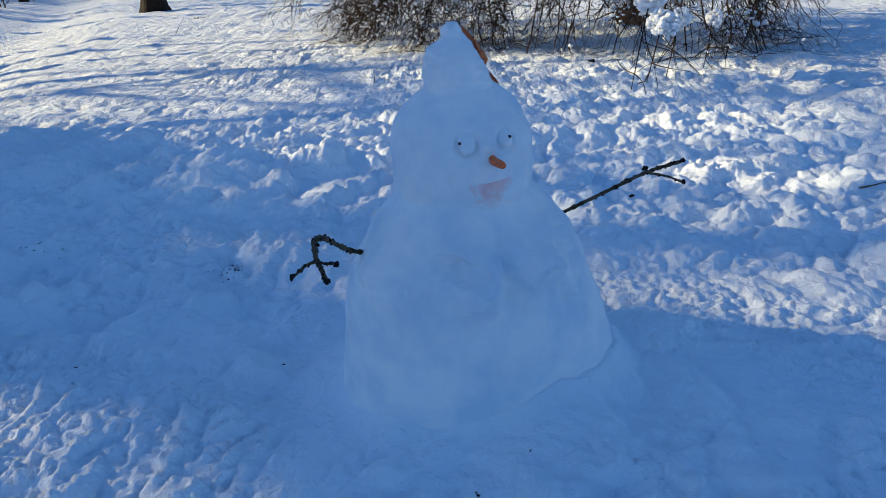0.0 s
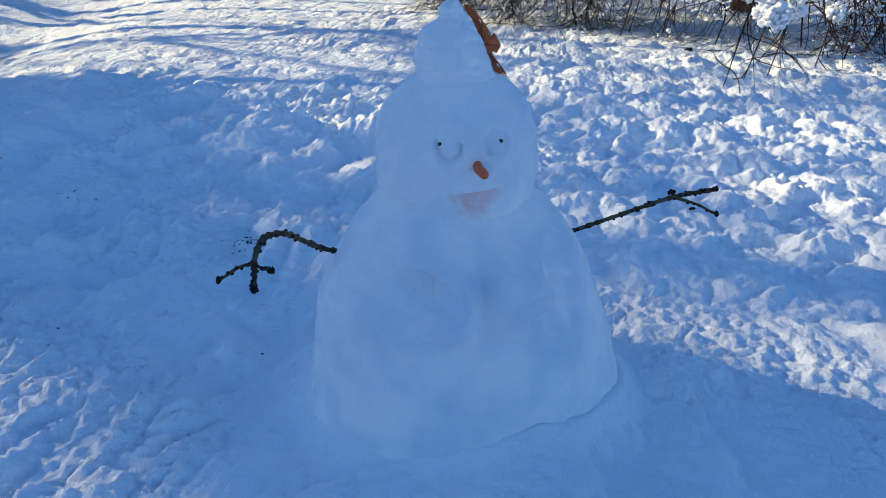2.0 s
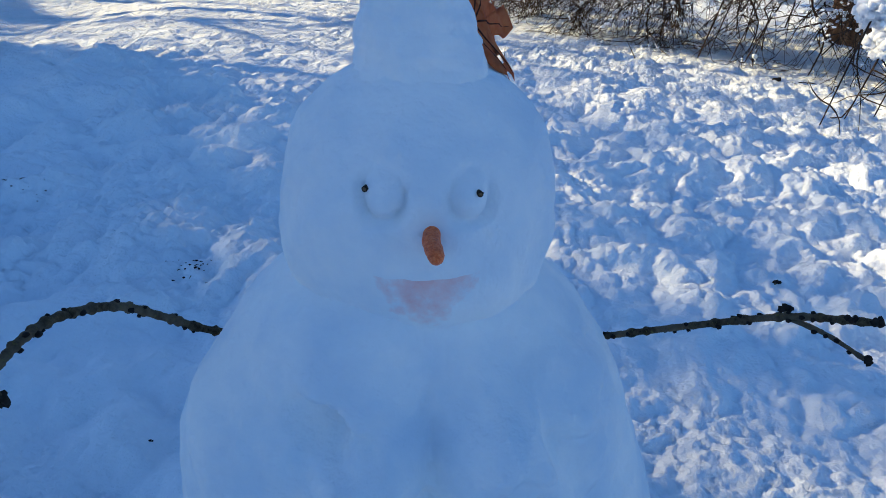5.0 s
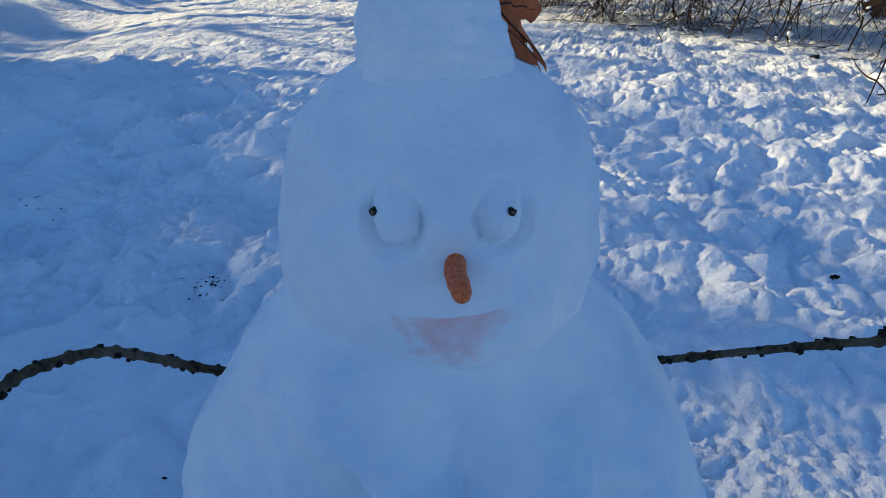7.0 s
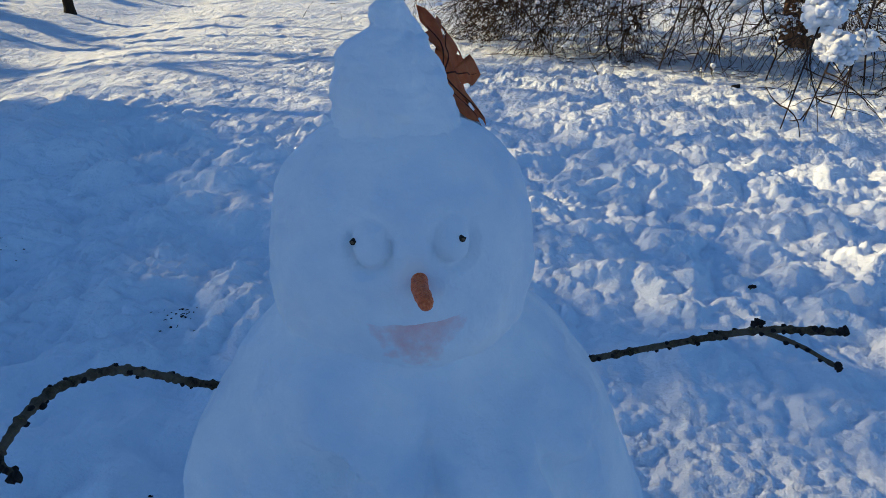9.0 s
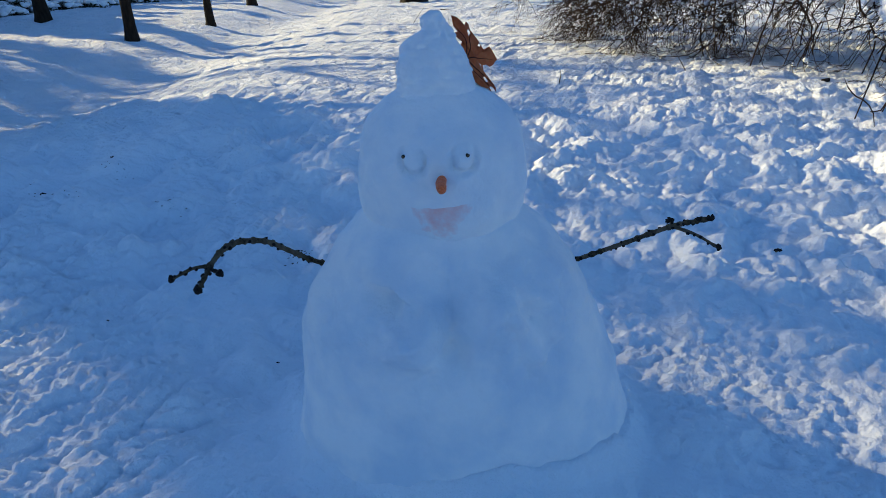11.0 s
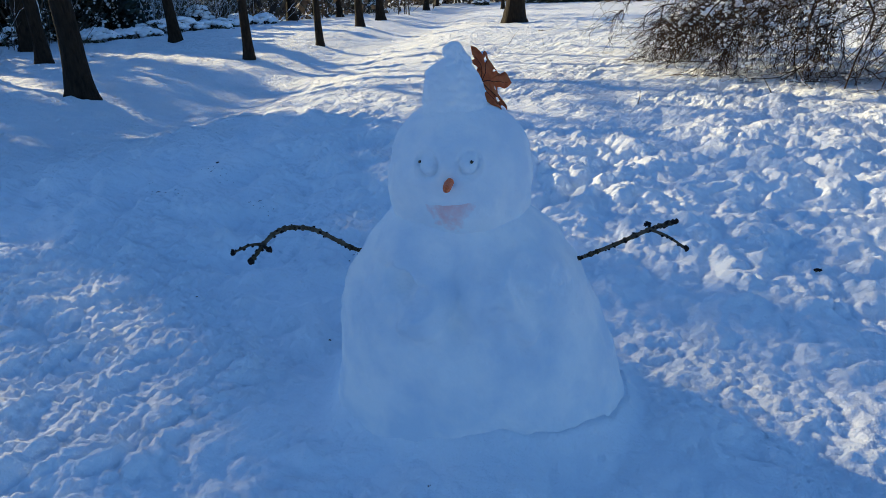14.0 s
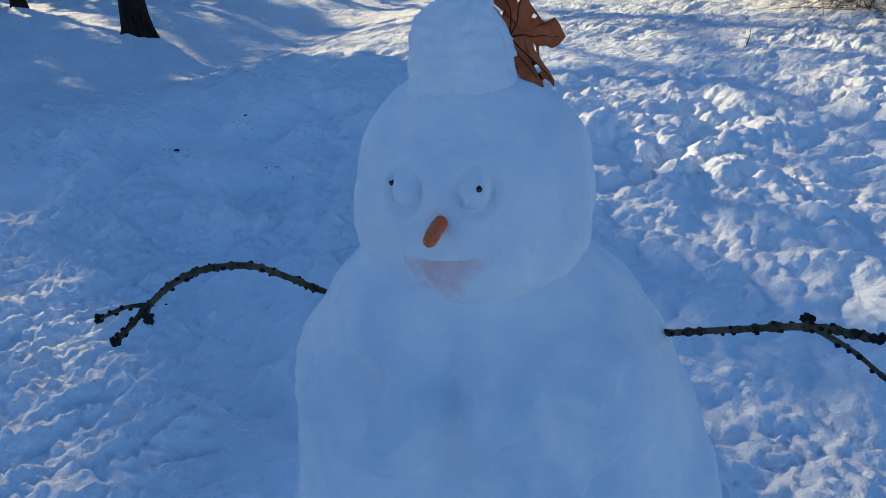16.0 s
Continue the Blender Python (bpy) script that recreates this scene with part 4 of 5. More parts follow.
def pine(x, y, height, half_width, bottom, seed, label, tufts=1500):
    """A tall pine added to cast shade: a bare stem under a long, uneven crown."""
    r = random.Random(seed)
    tree = thing("shade_pine", (x, y, float(land(x, y))), 0, label, "pine tree", "dark firs")
    piece("trunk", *tube(spline([(0, 0, -0.3), (0.1, 0, height * 0.4), (0, 0.1, height * 0.98)], 14), list(np.linspace(0.24, 0.05, 14)), 10), BARK, tree)
    v, f = [], []
    for k in range(tufts):
        t = r.random()
        a = r.uniform(0, 6.283)
        w = half_width * math.sqrt(r.random()) * (1 + 0.25 * math.sin(t * 23 + a))
        p = Vector((math.cos(a) * w, math.sin(a) * w, bottom + (height - bottom) * t))
        for q in range(3):
            u = Vector((r.uniform(-1, 1), r.uniform(-1, 1), r.uniform(-0.6, 0.6))).normalized() * r.uniform(0.15, 0.34)
            n_ = u.orthogonal().normalized() * 0.13
            base = len(v)
            v += [p - u, p + n_, p + u, p - n_]
            f.append((base, base + 1, base + 2, base + 3))
    for k in range(16):
        t = (k + 0.5) / 16
        a = r.uniform(0, 6.283)
        z = bottom + (height - bottom) * t
        piece("limb", *tube([(0, 0, z - 0.3), (math.cos(a) * half_width * 0.8, math.sin(a) * half_width * 0.8, z)], [0.05, 0.015], 5), BARK, tree)
    tagged(piece("needles", v, f, NEEDLE, tree, "", False), kind="stuff")


# Pines added to shape the shade on the snow; their crowns stay unseen.
pine(-36.04, 6.41, 13.0, 0.36, 9.5, 97, "dark pine with a short narrow crown, added for shade", 90)
pine(-36.20, 8.42, 21.0, 0.53, 12.9, 90, "tall dark pine with a long narrow crown, added for shade", 760)
pine(-36.04, 9.33, 12.8, 0.46, 10.7, 91, "dark pine with a short dense crown, added for shade", 520)
pine(-36.24, 9.90, 16.5, 0.22, 13.0, 93, "very slim dark pine, added for shade", 100)
pine(-37.92, 9.61, 19.0, 0.5, 13.2, 92, "slim pine with a thin airy crown, added for shade", 32)
pine(-36.44, 7.04, 11.9, 0.75, 8.4, 94, "dark pine with a short round crown, added for shade", 150)
pine(-35.42, 8.79, 11.0, 1.05, 6.2, 95, "pine with an open ragged crown, added for shade", 190)
pine(-33.05, 8.43, 11.9, 0.7, 1.0, 101, "dark pine with boughs down to the snow, added for shade", 1600)
pine(-33.88, 7.22, 10.45, 0.70, 2.0, 111, "slim dark pine with an even crown, added for shade", 1000)
pine(-34.2, 7.67, 11.1, 0.5, 9.2, 114, "slim pine with a small tufted top, added for shade", 260)
pine(-35.25, 7.45, 12.95, 0.72, 11.2, 112, "pine with a short ragged top, added for shade", 15)
pine(-33.4, 9.86, 11.6, 0.95, 9.9, 102, "dark pine with a wide flat crown, added for shade", 420)
pine(-32.21, 9.7, 9.6, 0.72, 2.0, 103, "dark pine with a slim even crown, added for shade", 900)
pine(-34.36, 12.47, 9.6, 0.95, 4.0, 104, "dark pine with a tall even crown, added for shade", 420)
pine(-34.61, 14.54, 9.2, 1.05, 4.0, 105, "dark pine with a broad even crown, added for shade", 330)
pine(-33.99, 5.39, 20.5, 0.85, 8.0, 106, "tall dark pine with a long even crown, added for shade", 1500)
pine(-34.66, 3.89, 21.0, 1.3, 8.0, 107, "tall dark pine with a broad crown, added for shade", 2000)
pine(-34.56, 1.03, 19.0, 1.6, 6.0, 108, "tall dark pine with a broad shaggy crown, added for shade", 2200)
pine(-34.75, 10.3, 15.0, 0.9, 13.0, 109, "pine with a thin airy top, added for shade", 16)
pine(-35.95, 6.35, 17.0, 0.55, 12.75, 110, "tall pine with a narrow open top, added for shade", 560)
pine(-35.79, 7.29, 16.8, 0.52, 13.2, 113, "tall pine with a narrow dense top, added for shade", 520)


def snowy_bush(x, y, w, d, h, seed, label, mat=HEDGE, group="snowy hedge"):
    rng = random.Random(seed)
    z = float(land(x, y))
    bush = thing("bush", (x, y, z), rng.uniform(0, 180), label, "bush", group)
    v, f, sv, sf = [], [], [], []
    for k in range(int(260 * w * h)):
        a, e = rng.uniform(0, 6.283), math.asin(rng.uniform(-0.1, 1))
        r = rng.uniform(0.72, 1.05)
        p = Vector((math.cos(a) * math.cos(e) * w / 2 * r, math.sin(a) * math.cos(e) * d / 2 * r, max(0.02, math.sin(e) * h * r)))
        s = rng.uniform(0.05, 0.12)
        u = Vector((rng.uniform(-1, 1), rng.uniform(-1, 1), rng.uniform(-1, 1))).normalized()
        t = u.orthogonal().normalized()
        base = len(v)
        v += [p - u * s, p + t * s * 0.6, p + u * s, p - t * s * 0.6]
        f.append((base, base + 1, base + 2, base + 3))
    for k in range(int(46 * w)):
        a, e = rng.uniform(0, 6.283), rng.uniform(0.35, 1.5)
        p = Vector((math.cos(a) * math.cos(e) * w / 2, math.sin(a) * math.cos(e) * d / 2, math.sin(e) * h * 0.98))
        s = rng.uniform(0.05, 0.24)
        blob(p, (s * rng.uniform(0.8, 1.4), s, s * 0.5), sv, sf, 0.8, False, 2.4)
    piece("twigs", *tube([(0, 0, -0.2), (0.05, 0, h * 0.5), (0, 0.05, h * 0.8)], [0.05, 0.035, 0.01], 6), BARK, bush)
    tagged(piece("leaves", v, f, mat, bush, "", False), kind="stuff")
    tagged(piece("snow_load", sv, sf, FLUFF, bush, "thick snow lying on the leaves"), kind="stuff")


LOW = "low evergreen hedge bush covered with thick snow"
for k in range(2, 10):
    t = k / 10
    snowy_bush(-24.0 - 4.6 * t + 0.4 * math.sin(k * 2.3), 13.2 + 16.5 * t, 2.3, 1.5, 0.52 + 0.16 * math.sin(k * 1.7), 60 + k, LOW)
for k, (x, y, w, h) in enumerate(((-30.2, 12.3, 1.2, 0.9), (-29.6, 13.1, 1.4, 1.1), (-29.3, 14.0, 1.3, 0.8), (-28.7, 14.9, 1.2, 0.7))):
    snowy_bush(x, y, w, w * 0.8, h, 95 + k, LOW)
snowy_bush(-29.0, 24.6, 1.5, 1.3, 1.15, 75, "tall bush wrapped in bright fluffy snow")
for k, (x, y, w, h) in enumerate(((-30.2, 69.4, 3.2, 1.5), (-27.6, 70.2, 3.4, 1.3), (-24.6, 70.4, 3.6, 1.4), (-21.8, 70.6, 3.2, 1.5), (-35.0, 47.0, 2.6, 1.5), (-37.0, 44.0, 2.6, 1.7), (-34.0, 66.0, 2.2, 0.9), (-39.0, 49.5, 2.8, 1.8))):
    snowy_bush(x, y, w, w * 0.7, h, 80 + k, "far bush under a thick cap of snow", group="far bushes")

BROWN = "dense leafless thicket with a dusting of snow"
r_ = random.Random(31)


def thicket(x, y, h, wide, stems, girth, leaves, label, group, bare=8):
    bush = thing("thicket", (x, y, float(land(x, y))), r_.uniform(0, 360), label, "thicket", group)
    v, f, sv, sf = [], [], [], []
    for q in range(stems):
        p = Vector((r_.gauss(0, wide), r_.gauss(0, wide), r_.uniform(-0.2, h * 0.75)))
        way = Vector((p.x * 0.3, p.y * 0.3, r_.uniform(0.3, 1.6)))
        line = branch_line(p, way, r_.uniform(0.8, 2.6), 0.3, 3, r_)
        tube(line, [girth, girth * 0.75, girth * 0.5, girth * 0.25], 3, v, f, False)
        if q % 2 == 0:
            blob(line[1], (girth * 3.4, girth * 2.6, girth * 1.4), sv, sf, 0.9, False, 3.0)
        if q % bare == 0:
            tube([p + Vector((0, 0, girth * 1.3)) for p in line], [girth * 0.4, girth * 0.9, girth * 0.7, girth * 0.3], 3, sv, sf, False)
    for q in range(leaves):
        p = Vector((r_.gauss(0, wide * 1.15), r_.gauss(0, wide * 1.15), abs(r_.gauss(0, h * 0.33))))
        u = Vector((r_.uniform(-1, 1), r_.uniform(-1, 1), r_.uniform(-1, 1))).normalized() * r_.uniform(0.18, 0.5)
        n_ = u.orthogonal().normalized() * r_.uniform(0.1, 0.3)
        v_ = len(v)
        v += [p - u, p + n_, p + u, p - n_]
        f.append((v_, v_ + 1, v_ + 2, v_ + 3))
    tagged(piece("growth", v, f, THICKET, bush, "", False), kind="stuff")
    tagged(piece("snow_load", sv, sf, FLUFF, bush, "snow caught in the twigs"), kind="stuff")


for k in range(46):
    a = radians(86 + 72 * (k + r_.uniform(-0.4, 0.4)) / 46)
    d = r_.uniform(66, 94)
    if 106 < math.degrees(a) < 115:
        d = 92.0
    thicket(d * math.cos(a), d * math.sin(a), r_.uniform(5, 9.5), 1.3, 170, 0.045, 150, BROWN, "far thickets")
for k in (0, 1, 6, 7, 8):
    t = k / 8
    thicket(-26.3 - 5.6 * t + r_.uniform(-0.5, 0.5), 13.6 + 17.5 * t, r_.uniform(3.2, 4.6) if k < 3 else r_.uniform(1.0, 1.6), 1.0, 120 if k < 3 else 70, 0.014, 0, "bare grey shrub with snow along its twigs", "shrubs behind the hedge")

for t, h in ((0.45, 2.0), (0.58, 2.4), (0.70, 2.1)):
    thicket(-26.9 - 5.6 * t, 13.9 + 17.5 * t, h, 0.85, 120, 0.016, 0, "grey shrub thickly dusted with bright snow", "shrubs behind the hedge", 1)

for k in (2, 5, 6, 7, 8, 9, 10, 11):
    t = k / 11
    thicket(-33.0 - 4.0 * math.sin(k * 2.1) - 5.0 * t, 26.0 + 24.0 * t, r_.uniform(3.5, 5.5), 1.3, 130, 0.024, 60, "sunlit brown thicket with snow in its twigs", "shrubs behind the hedge")

# wood edge that closes the view all round
rng = random.Random(9)
v, f, sv, sf = [], [], [], []
for k in range(1500):
    a = rng.uniform(0, 6.283)
    r = rng.uniform(114, 165)
    x, y = r * math.cos(a), r * math.sin(a)
    if k < 700:
        g = rng.uniform(0.12, 0.3)
        h = rng.uniform(13, 21)
        z0 = float(land(x, y))
        tube([(x, y, z0 - 0.3), (x + rng.uniform(-0.3, 0.3), y, z0 + h * 0.5), (x + rng.uniform(-0.8, 0.8), y, z0 + h)], [g, g * 0.7, g * 0.2], 5, v, f, False)
    for q in range(17):
        p = Vector((x + rng.gauss(0, 1.6), y + rng.gauss(0, 1.6), float(land(x, y)) + rng.uniform(0, 18)))
        d = Vector((rng.uniform(-1, 1), rng.uniform(-1, 1), rng.uniform(-0.4, 1))).normalized()
        tube([p, p + d * rng.uniform(0.8, 2.0)], [0.05, 0.015], 3, v, f, False)
    for q in range(12):
        p = Vector((x + rng.gauss(0, 2), y + rng.gauss(0, 2), float(land(x, y)) + 17 * rng.random() ** 1.4))
        u = Vector((rng.uniform(-1, 1), rng.uniform(-1, 1), rng.uniform(-0.3, 0.3))).normalized() * rng.uniform(0.3, 0.9)
        t = Vector((0, 0, rng.uniform(0.3, 0.8))) + u.orthogonal() * 0.2
        base = len(sv)
        sv += [p - u, p - t, p + u, p + t]
        sf.append((base, base + 1, base + 2, base + 3))
woods = thing("far_woods", (0, 0, 0), 0, "leafless brown wood closing the snowy park all round", "woods", kind="stuff")
piece("stems", v, f, BARK, woods, "", False)
piece("undergrowth", sv, sf, WOODS, woods, "", False)

# bench and young-tree stakes
bench = thing("bench", (-26.0, 67.6, float(land(-26.0, 67.6))), 12, "long low wooden bench in front of snowy bushes", "bench")


def slab(name, lo, hi, mat, parent, label="", bevel=0.01):
    bm = bmesh.new()
    bmesh.ops.create_cube(bm, size=1)
    for q in bm.verts:
        q.co = Vector([lo[i] + (hi[i] - lo[i]) * (q.co[i] + 0.5) for i in range(3)])
    bmesh.ops.bevel(bm, geom=bm.edges[:], offset=bevel, segments=1, affect="EDGES")
    me = bpy.data.meshes.new(name)
    bm.to_mesh(me)
    bm.free()
    me.materials.append(mat)
    ob = new(name, me)
    ob.parent = parent
    if label:
        ob["label"] = label
    return ob


slab("seat", (-2.0, -0.22, 0.42), (2.0, 0.22, 0.50), WOOD, bench)
slab("backrest", (-2.0, 0.22, 0.72), (2.0, 0.28, 0.92), WOOD, bench)
slab("snow_layer", (-1.95, -0.20, 0.50), (1.95, 0.20, 0.58), FLUFF, bench, "white snow on the seat", 0.03)
for x in (-1.8, 0.0, 1.8):
    slab("leg", (x - 0.05, -0.2, -0.3), (x + 0.05, -0.1, 0.43), WOOD, bench)
    slab("leg", (x - 0.05, 0.22, -0.3), (x + 0.05, 0.30, 0.92), WOOD, bench)

sx, sy = -27.3, 41.5
stakes = thing("tree_stakes", (sx, sy, float(land(sx, sy))), 20, "three wooden stakes with snowy rails round a sapling", "tree support")
for a in (90, 210, 330):
    x, y = 0.45 * math.cos(radians(a)), 0.45 * math.sin(radians(a))
    piece("stake", *tube([(x, y, -0.3), (x, y, 0.9), (x, y, 1.9)], [0.045, 0.045, 0.04], 8), WOOD, stakes)
for a, c in ((90, 210), (210, 330), (330, 90)):
    p = [Vector((0.45 * math.cos(radians(q)), 0.45 * math.sin(radians(q)), 1.75)) for q in (a, c)]
    piece("rail", *tube(p, [0.035, 0.035], 6), WOOD, stakes)
    piece("snow_cap", *tube([q + Vector((0, 0, 0.07)) for q in p], [0.05, 0.05], 6), FLUFF, stakes, "snow on the rail")
piece("sapling", *tube([(0, 0, -0.2), (0.02, 0, 1.5), (0, 0.03, 3.2)], [0.04, 0.03, 0.01], 7), BARK, stakes)

# ---- weeping tree ----
WX, WY = 3.3, 12.3
WZ = float(land(WX, WY))
weeping = thing("weeping_tree", (WX, WY, WZ), 0, "weeping tree with bare brown twigs hanging down to the snow", "tree")
rng = random.Random(77)
piece("trunk", *tube(spline([(0, 0, -0.3), (-0.04, 0, 0.15), (-0.08, 0.03, 0.7), (-0.02, 0.08, 1.5), (0.1, 0.1, 2.3)], 18), list(np.interp(np.linspace(0, 1, 18), [0, 0.2, 1], [0.26, 0.17, 0.10])), 14), SHRUB_BARK, weeping)
piece("trunk", *tube(spline([(0.06, 0, -0.2), (0.24, -0.05, 0.35), (0.5, -0.12, 0.9), (0.8, -0.1, 1.7), (1.0, 0, 2.4)], 16), list(np.interp(np.linspace(0, 1, 16), [0, 0.3, 1], [0.19, 0.13, 0.08])), 12), SHRUB_BARK, weeping)
REACH_A = (30, 90, 140, 156, 180, 205, 230, 252, 266, 285, 320, 360, 390)
REACH_R = (3.0, 4.2, 6.9, 7.3, 6.0, 4.5, 3.4, 3.8, 4.5, 3.9, 2.9, 2.9, 3.0)
tv, tf, sv, sf = [], [], [], []
lumps = []


def ground_under(p):
    return float(land(p.x + WX, p.y + WY)) - WZ


def hanging(start, way, length, girth, depth):
    """A drooping twig with its side twigs."""
    n = 5
    pts = branch_line(start, way, length, 0.34, n, rng, 0.10)
    pts = [Vector((p.x, p.y, max(p.z, ground_under(p) + 0.03))) for p in pts]
    tube(pts, [girth * (1 - 0.7 * k / n) for k in range(n + 1)], 3, tv, tf, False)
    if depth:
        for k in range(rng.randint(4, 8)):
            p = pts[rng.randrange(1, n + 1)]
            d = (pts[-1] - pts[0]).normalized() + Vector((rng.uniform(-1.3, 1.3), rng.uniform(-1.3, 1.3), rng.uniform(-0.8, 0.9)))
            hanging(p, d, length * rng.uniform(0.25, 0.5), girth * 0.55, depth - 1)
    if rng.random() < 0.22:
        lumps.append((pts[rng.randrange(1, n)], rng.uniform(0.012, 0.04)))


angles = [rng.uniform(138, 218) for _ in range(38)] + [rng.uniform(218, 300) for _ in range(34)] + [rng.uniform(300, 420) for _ in range(7)] + [rng.uniform(60, 118) for _ in range(8)]
for a in angles:
    dense = 138 < a < 218
    reach = float(np.interp(a if a >= 30 else a + 360, REACH_A, REACH_R)) * rng.uniform(0.74, 0.98)
    out = Vector((math.cos(radians(a)), math.sin(radians(a)), 0))
    side = Vector((-out.y, out.x, 0))
    top = rng.uniform(1.7, 3.3)
    sway = rng.uniform(-0.6, 0.6)
    end = out * reach
    gz = ground_under(end)
    foot = rng.choice((0.10, 0.25, 0.4, 0.6, 0.8))
    line = spline([(0, 0, rng.uniform(0.9, 2.0)), out * reach * 0.3 + side * sway * 0.4 + Vector((0, 0, top)), out * reach * 0.65 + side * sway + Vector((0, 0, top * 0.72)),
                   out * reach * 0.9 + side * sway * 0.7 + Vector((0, 0, gz + top * 0.28 + foot * 0.5)), end + side * sway * 0.4 + Vector((0, 0, gz + foot))], 22)
    g = rng.uniform(0.010, 0.024)
    shake = Vector((0, 0, 0))
    for k in range(4, 22):
        shake = shake * 0.8 + Vector((rng.gauss(0, 0.05), rng.gauss(0, 0.05), rng.gauss(0, 0.03)))
        line[k] = line[k] + shake
        line[k].z = max(line[k].z, ground_under(line[k]) + 0.03)
    piece("limb", *tube(line, [g * (1 - 0.75 * k / 21) for k in range(22)], 6), SHRUB_TWIG, weeping)
    for q in range(44 if dense else 20):
        k = rng.randrange(5, 22)
        p = line[k]
        d = out * rng.uniform(-0.2, 0.9) + side * rng.uniform(-1, 1) + Vector((0, 0, rng.uniform(-0.9, 0.25)))
        hanging(p, d, rng.uniform(0.35, 1.1), rng.uniform(0.0045, 0.008), 1)
    for q in range(22 if dense else 16):
        k = rng.randrange(3, 19)
        lumps.append((line[k] + Vector((0, 0, g)), rng.choice((0.025, 0.035, 0.045, 0.055, 0.07))))
# long stems that hang almost straight down
for k in range(18):
    a = rng.uniform(205, 300)
    reach = float(np.interp(a, REACH_A, REACH_R)) * rng.uniform(0.7, 1.04)
    out = Vector((math.cos(radians(a)), math.sin(radians(a)), 0))
    side = Vector((-out.y, out.x, 0)) * rng.uniform(-0.5, 0.35)
    foot = out * reach
    foot.z = ground_under(foot) + rng.choice((0.0, 0.0, 0.15, 0.4))
    kink = lambda g: Vector((rng.gauss(0, g), rng.gauss(0, g), 0))
    line = spline([out * reach * 0.55 - side * 1.2 + Vector((0, 0, 3.1)), out * reach * 0.8 - side + Vector((0, 0, 2.4)), out * reach * 0.93 - side * 0.4 + Vector((0, 0, 1.3)) + kink(0.22), foot + Vector((0, 0, 0.85)) + kink(0.16),
                   foot + Vector((0, 0, 0.4)) + kink(0.1), foot], 16)
    piece("stem", *tube(line, [0.019 * (1 - 0.6 * q / 15) for q in range(16)], 6), SHRUB_TWIG, weeping)
    for q in range(7):
        d = Vector((rng.uniform(-1, 1), rng.uniform(-1, 1), rng.uniform(-1.2, 0.2)))
        hanging(line[rng.randrange(4, 15)], d, rng.uniform(0.25, 0.7), 0.006, 0)
    for q in range(5):
        lumps.append((line[rng.randrange(0, 12)], rng.uniform(0.015, 0.045)))
for p, s in lumps:
    for k in range(2 if s < 0.04 else 5):
        q = p + Vector((rng.gauss(0, 0.9), rng.gauss(0, 0.9), rng.gauss(0, 0.55))) * s
        blob(q, (s * rng.uniform(0.3, 0.85), s * rng.uniform(0.3, 0.85), s * rng.uniform(0.25, 0.65)), sv, sf, 0.8, s > 0.075, 2.2)
tagged(piece("crown", tv, tf, SHRUB_TWIG, weeping, "", False), kind="stuff")
tagged(piece("snow_load", sv, sf, FLUFF, weeping, "small lumps of snow caught in the twigs"), kind="stuff")
# heavy lumps on the low boughs
for x, y, z, s in ((2.07, 6.80, 0.82, 0.17), (2.30, 7.10, 0.50, 0.15), (2.55, 7.30, 0.55, 0.09), (3.10, 7.80, 0.48, 0.09), (2.2, 10.6, 1.5, 0.22), (1.3, 11.4, 1.7, 0.2), (4.4, 9.6, 1.45, 0.2), (1.80, 9.6, 1.04, 0.19), (1.92, 9.5, 0.74, 0.11), (1.55, 9.6, 1.24, 0.15)):
    v, f = [], []
    for k in range(70):
        q = Vector((rng.gauss(0, 0.55), rng.gauss(0, 0.55), rng.gauss(0, 0.5)))
        q = q * (s * min(1, 0.95 / q.length))
        r = s * (rng.uniform(0.12, 0.34) if k else 0.7)
        blob(Vector((x - WX, y - WY, z)) + q, (r, r, r * 0.85), v, f, 0.8, True, 3.2)
    piece("snow_lump", v, f, FLUFF, weeping, "heavy lump of snow on a bough")
    p = Vector((x - WX, y - WY, z))
    back = Vector((-p.x, -p.y, 0)).normalized()
    line = spline([p + back * 2.6 + Vector((0, 0, 1.5)), p + back * 1.2 + Vector((0.2, 0, 0.95)), p + back * 0.3 + Vector((0.05, 0, 0.25)), p - back * 0.1 + Vector((-0.06, 0, -0.3 * z)),
                   p - back * 0.3 + Vector((-0.16, 0, 0.06 + ground_under(p) - z))], 18)
    piece("limb", *tube(line, [0.016 * (1 - 0.7 * k / 17) for k in range(18)], 6), SHRUB_TWIG, weeping)
    for k in range(9):
        q = line[rng.randrange(5, 17)]
        w = Vector((rng.uniform(-1, 1), rng.uniform(-1, 1), rng.uniform(-0.9, 0.1)))
        twig = branch_line(q, w, rng.uniform(0.25, 0.7), 0.3, 5, rng, 0.08)
        twig = [Vector((a.x, a.y, max(a.z, ground_under(a) + 0.03))) for a in twig]
        piece("twig", *tube(twig, [0.007, 0.006, 0.005, 0.004, 0.003, 0.002], 4, cap=False), SHRUB_TWIG, weeping)

# ---- litter on the snow ----
def crumb(x, y, s, seed, label="dark crumb of bark lying on the snow"):
    r = random.Random(seed)
    v, f = [], []
    for k in range(3):
        q = s * r.uniform(0.4, 0.8)
        blob((r.gauss(0, s * 0.6), r.gauss(0, s * 0.6), q * 0.3), (q, q * r.uniform(0.4, 0.9), q * 0.55), v, f, 0.6, True, 1.8)
    ob = piece("bark_crumb", v, f, BUD)
    ob.matrix_world = pose(x, y, floor_at(x, y), 0, 0, r.uniform(0, 360))
    tagged(ob, label, "bark", "litter on the snow")


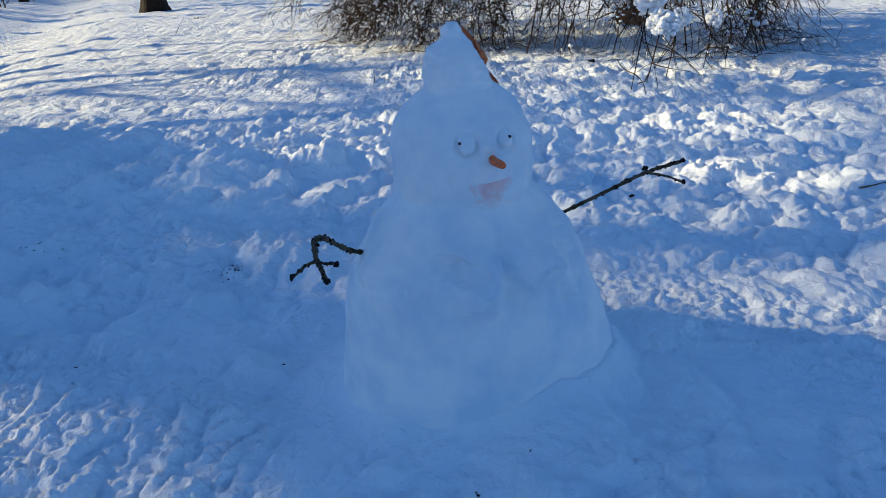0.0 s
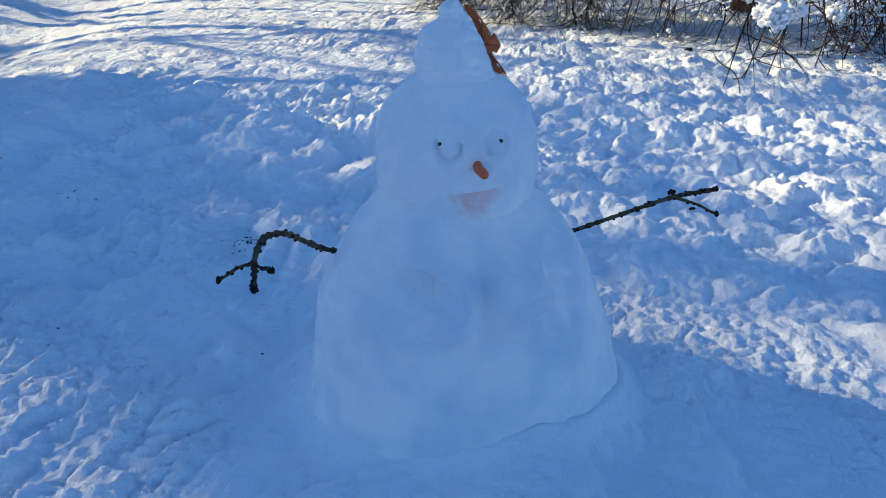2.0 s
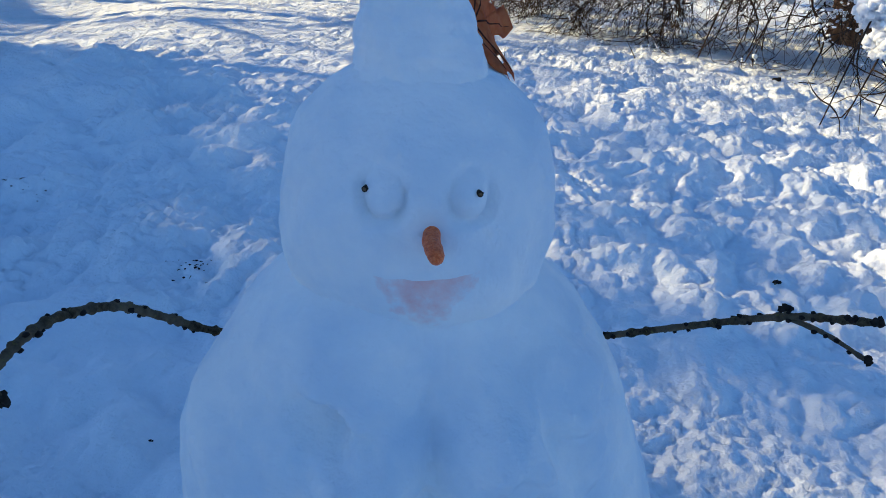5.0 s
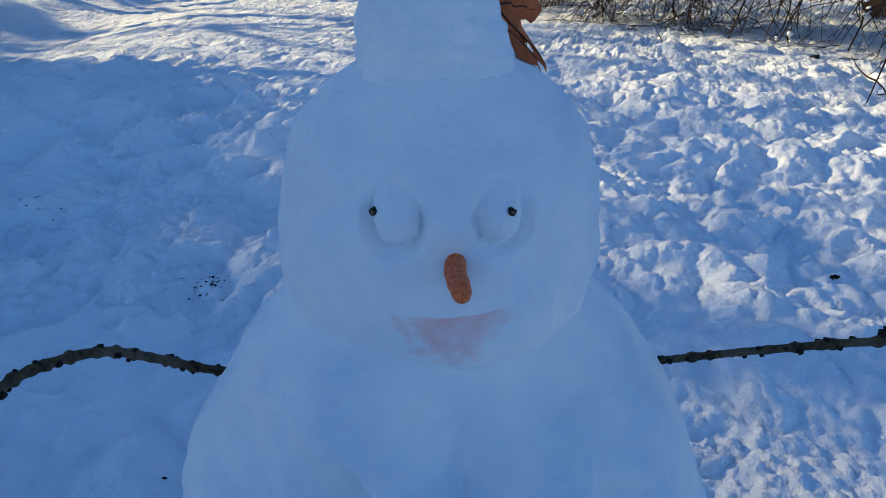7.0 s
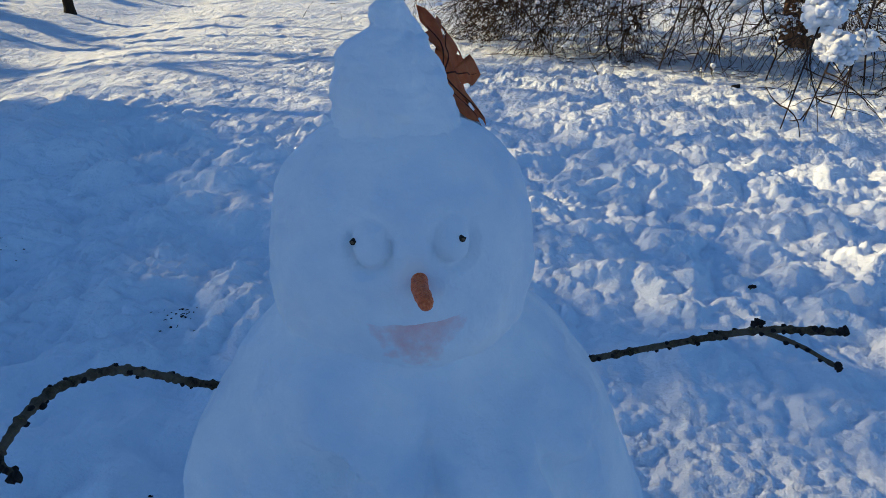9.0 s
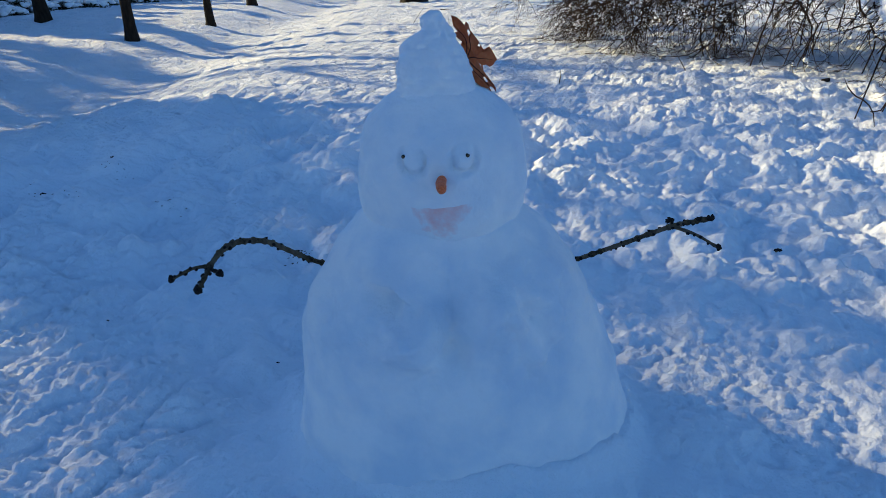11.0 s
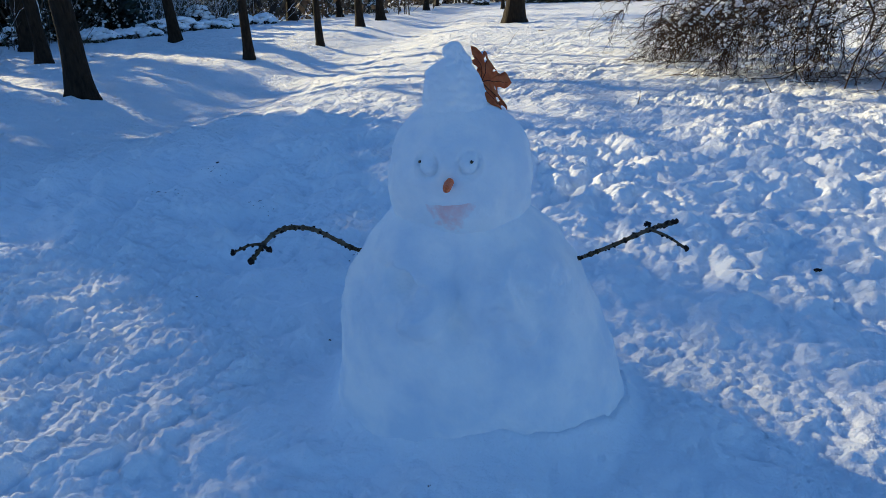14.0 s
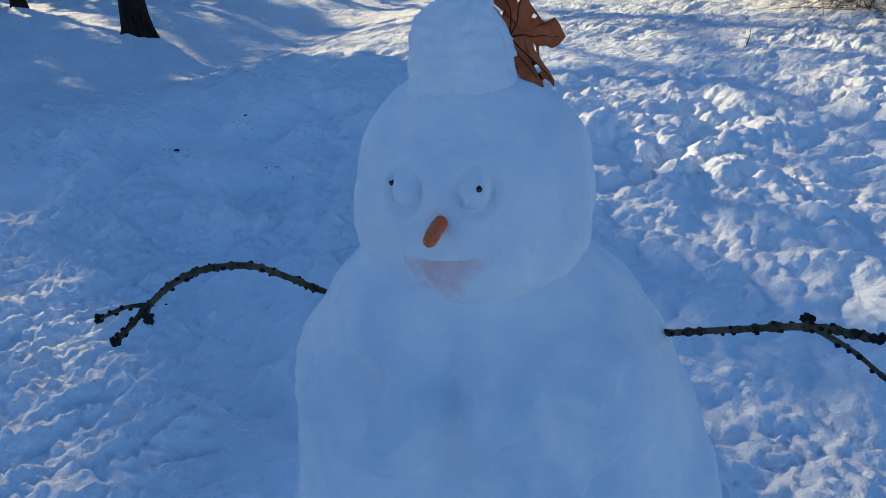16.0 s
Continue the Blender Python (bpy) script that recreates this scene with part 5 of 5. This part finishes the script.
for k, (x, y, s) in enumerate(((1.18, 3.88, 0.020), (-3.76, 3.49, 0.03), (-3.62, 3.46, 0.018), (0.06, 1.41, 0.008), (-3.75, 4.15, 0.02), (-4.84, 2.49, 0.03), (-1.17, 3.05, 0.012), (-1.10, 3.0, 0.008),
                               (-0.72, 2.20, 0.007), (-1.54, 2.19, 0.007), (1.97, 3.63, 0.022), (1.48, 3.77, 0.016), (-1.55, 2.13, 0.006), (-8.0, 21.6, 0.07), (1.84, 8.42, 0.075), (2.70, 3.83, 0.012), (-1.22, 2.96, 0.007), (0.24, 1.56, 0.006))):
    crumb(x, y, s, 300 + k)


def stick(x, y, length, turn, rise, seed):
    r = random.Random(seed)
    line = branch_line((0, 0, -0.01), (1, 0, rise), length, 0.15, 5, r)
    ob = piece("fallen_stick", *tube(line, [0.006, 0.006, 0.005, 0.004, 0.003, 0.002], 5), TWIG)
    ob.matrix_world = pose(x, y, floor_at(x, y) + 0.012, 0, 0, turn)
    tagged(ob, "thin dark stick poking out of the snow", "stick", "litter on the snow")


for k, (x, y, l, t, r_) in enumerate(((2.62, 3.86, 0.25, 10, 0.02), (-6.5, 16.0, 0.5, 60, 1.2), (-5.2, 15.2, 0.3, 120, 0.6), (0.43, 8.66, 0.3, 130, 0.9), (-7.9, 21.4, 0.7, 20, 0.25), (1.16, 3.87, 0.07, 40, 0.1), (-0.9, 7.9, 0.2, 100, 1.0))):
    stick(x, y, l, t, r_, 400 + k)


def soil_patch(x, y, wide, deep, bits, seed):
    """Bits of soil, grass and leaf that show where the snow was scraped thin."""
    r = random.Random(seed)
    v, f = [], []
    for k in range(bits):
        px, py = r.gauss(0, wide * 0.4), r.gauss(0, deep * 0.4)
        z = floor_at(x + px, y + py)
        q = r.uniform(0.002, 0.007)
        if k % 5:
            blob((px, py, z + q * 0.1), (q * r.uniform(0.8, 1.8), q, q * 0.5), v, f, 0.7, False, 2.5)
        else:
            a = r.uniform(0, 6.28)
            w = Vector((math.cos(a), math.sin(a), r.uniform(0.0, 0.5))) * r.uniform(0.010, 0.028)
            p = Vector((px, py, z))
            tube([p, p + w * 0.5 + Vector((0, 0, 0.004)), p + w], [0.0022, 0.0018, 0.001], 4, v, f)
    ob = piece("soil_patch", v, f, BUD)
    ob.matrix_world = pose(x, y, 0)
    tagged(ob, "dark bits of soil and grass showing through scraped snow", "soil patch", kind="stuff")


for k, (x, y, w, d, n) in enumerate(((-1.22, 3.08, 0.16, 0.08, 22), (-3.73, 3.50, 0.30, 0.12, 34), (-3.60, 4.00, 0.22, 0.08, 16), (-3.15, 3.30, 0.24, 0.08, 14), (-2.47, 3.45, 0.26, 0.10, 14), (-5.7, 2.84, 0.06, 0.05, 18))):
    soil_patch(x, y, w, d, n, 500 + k)
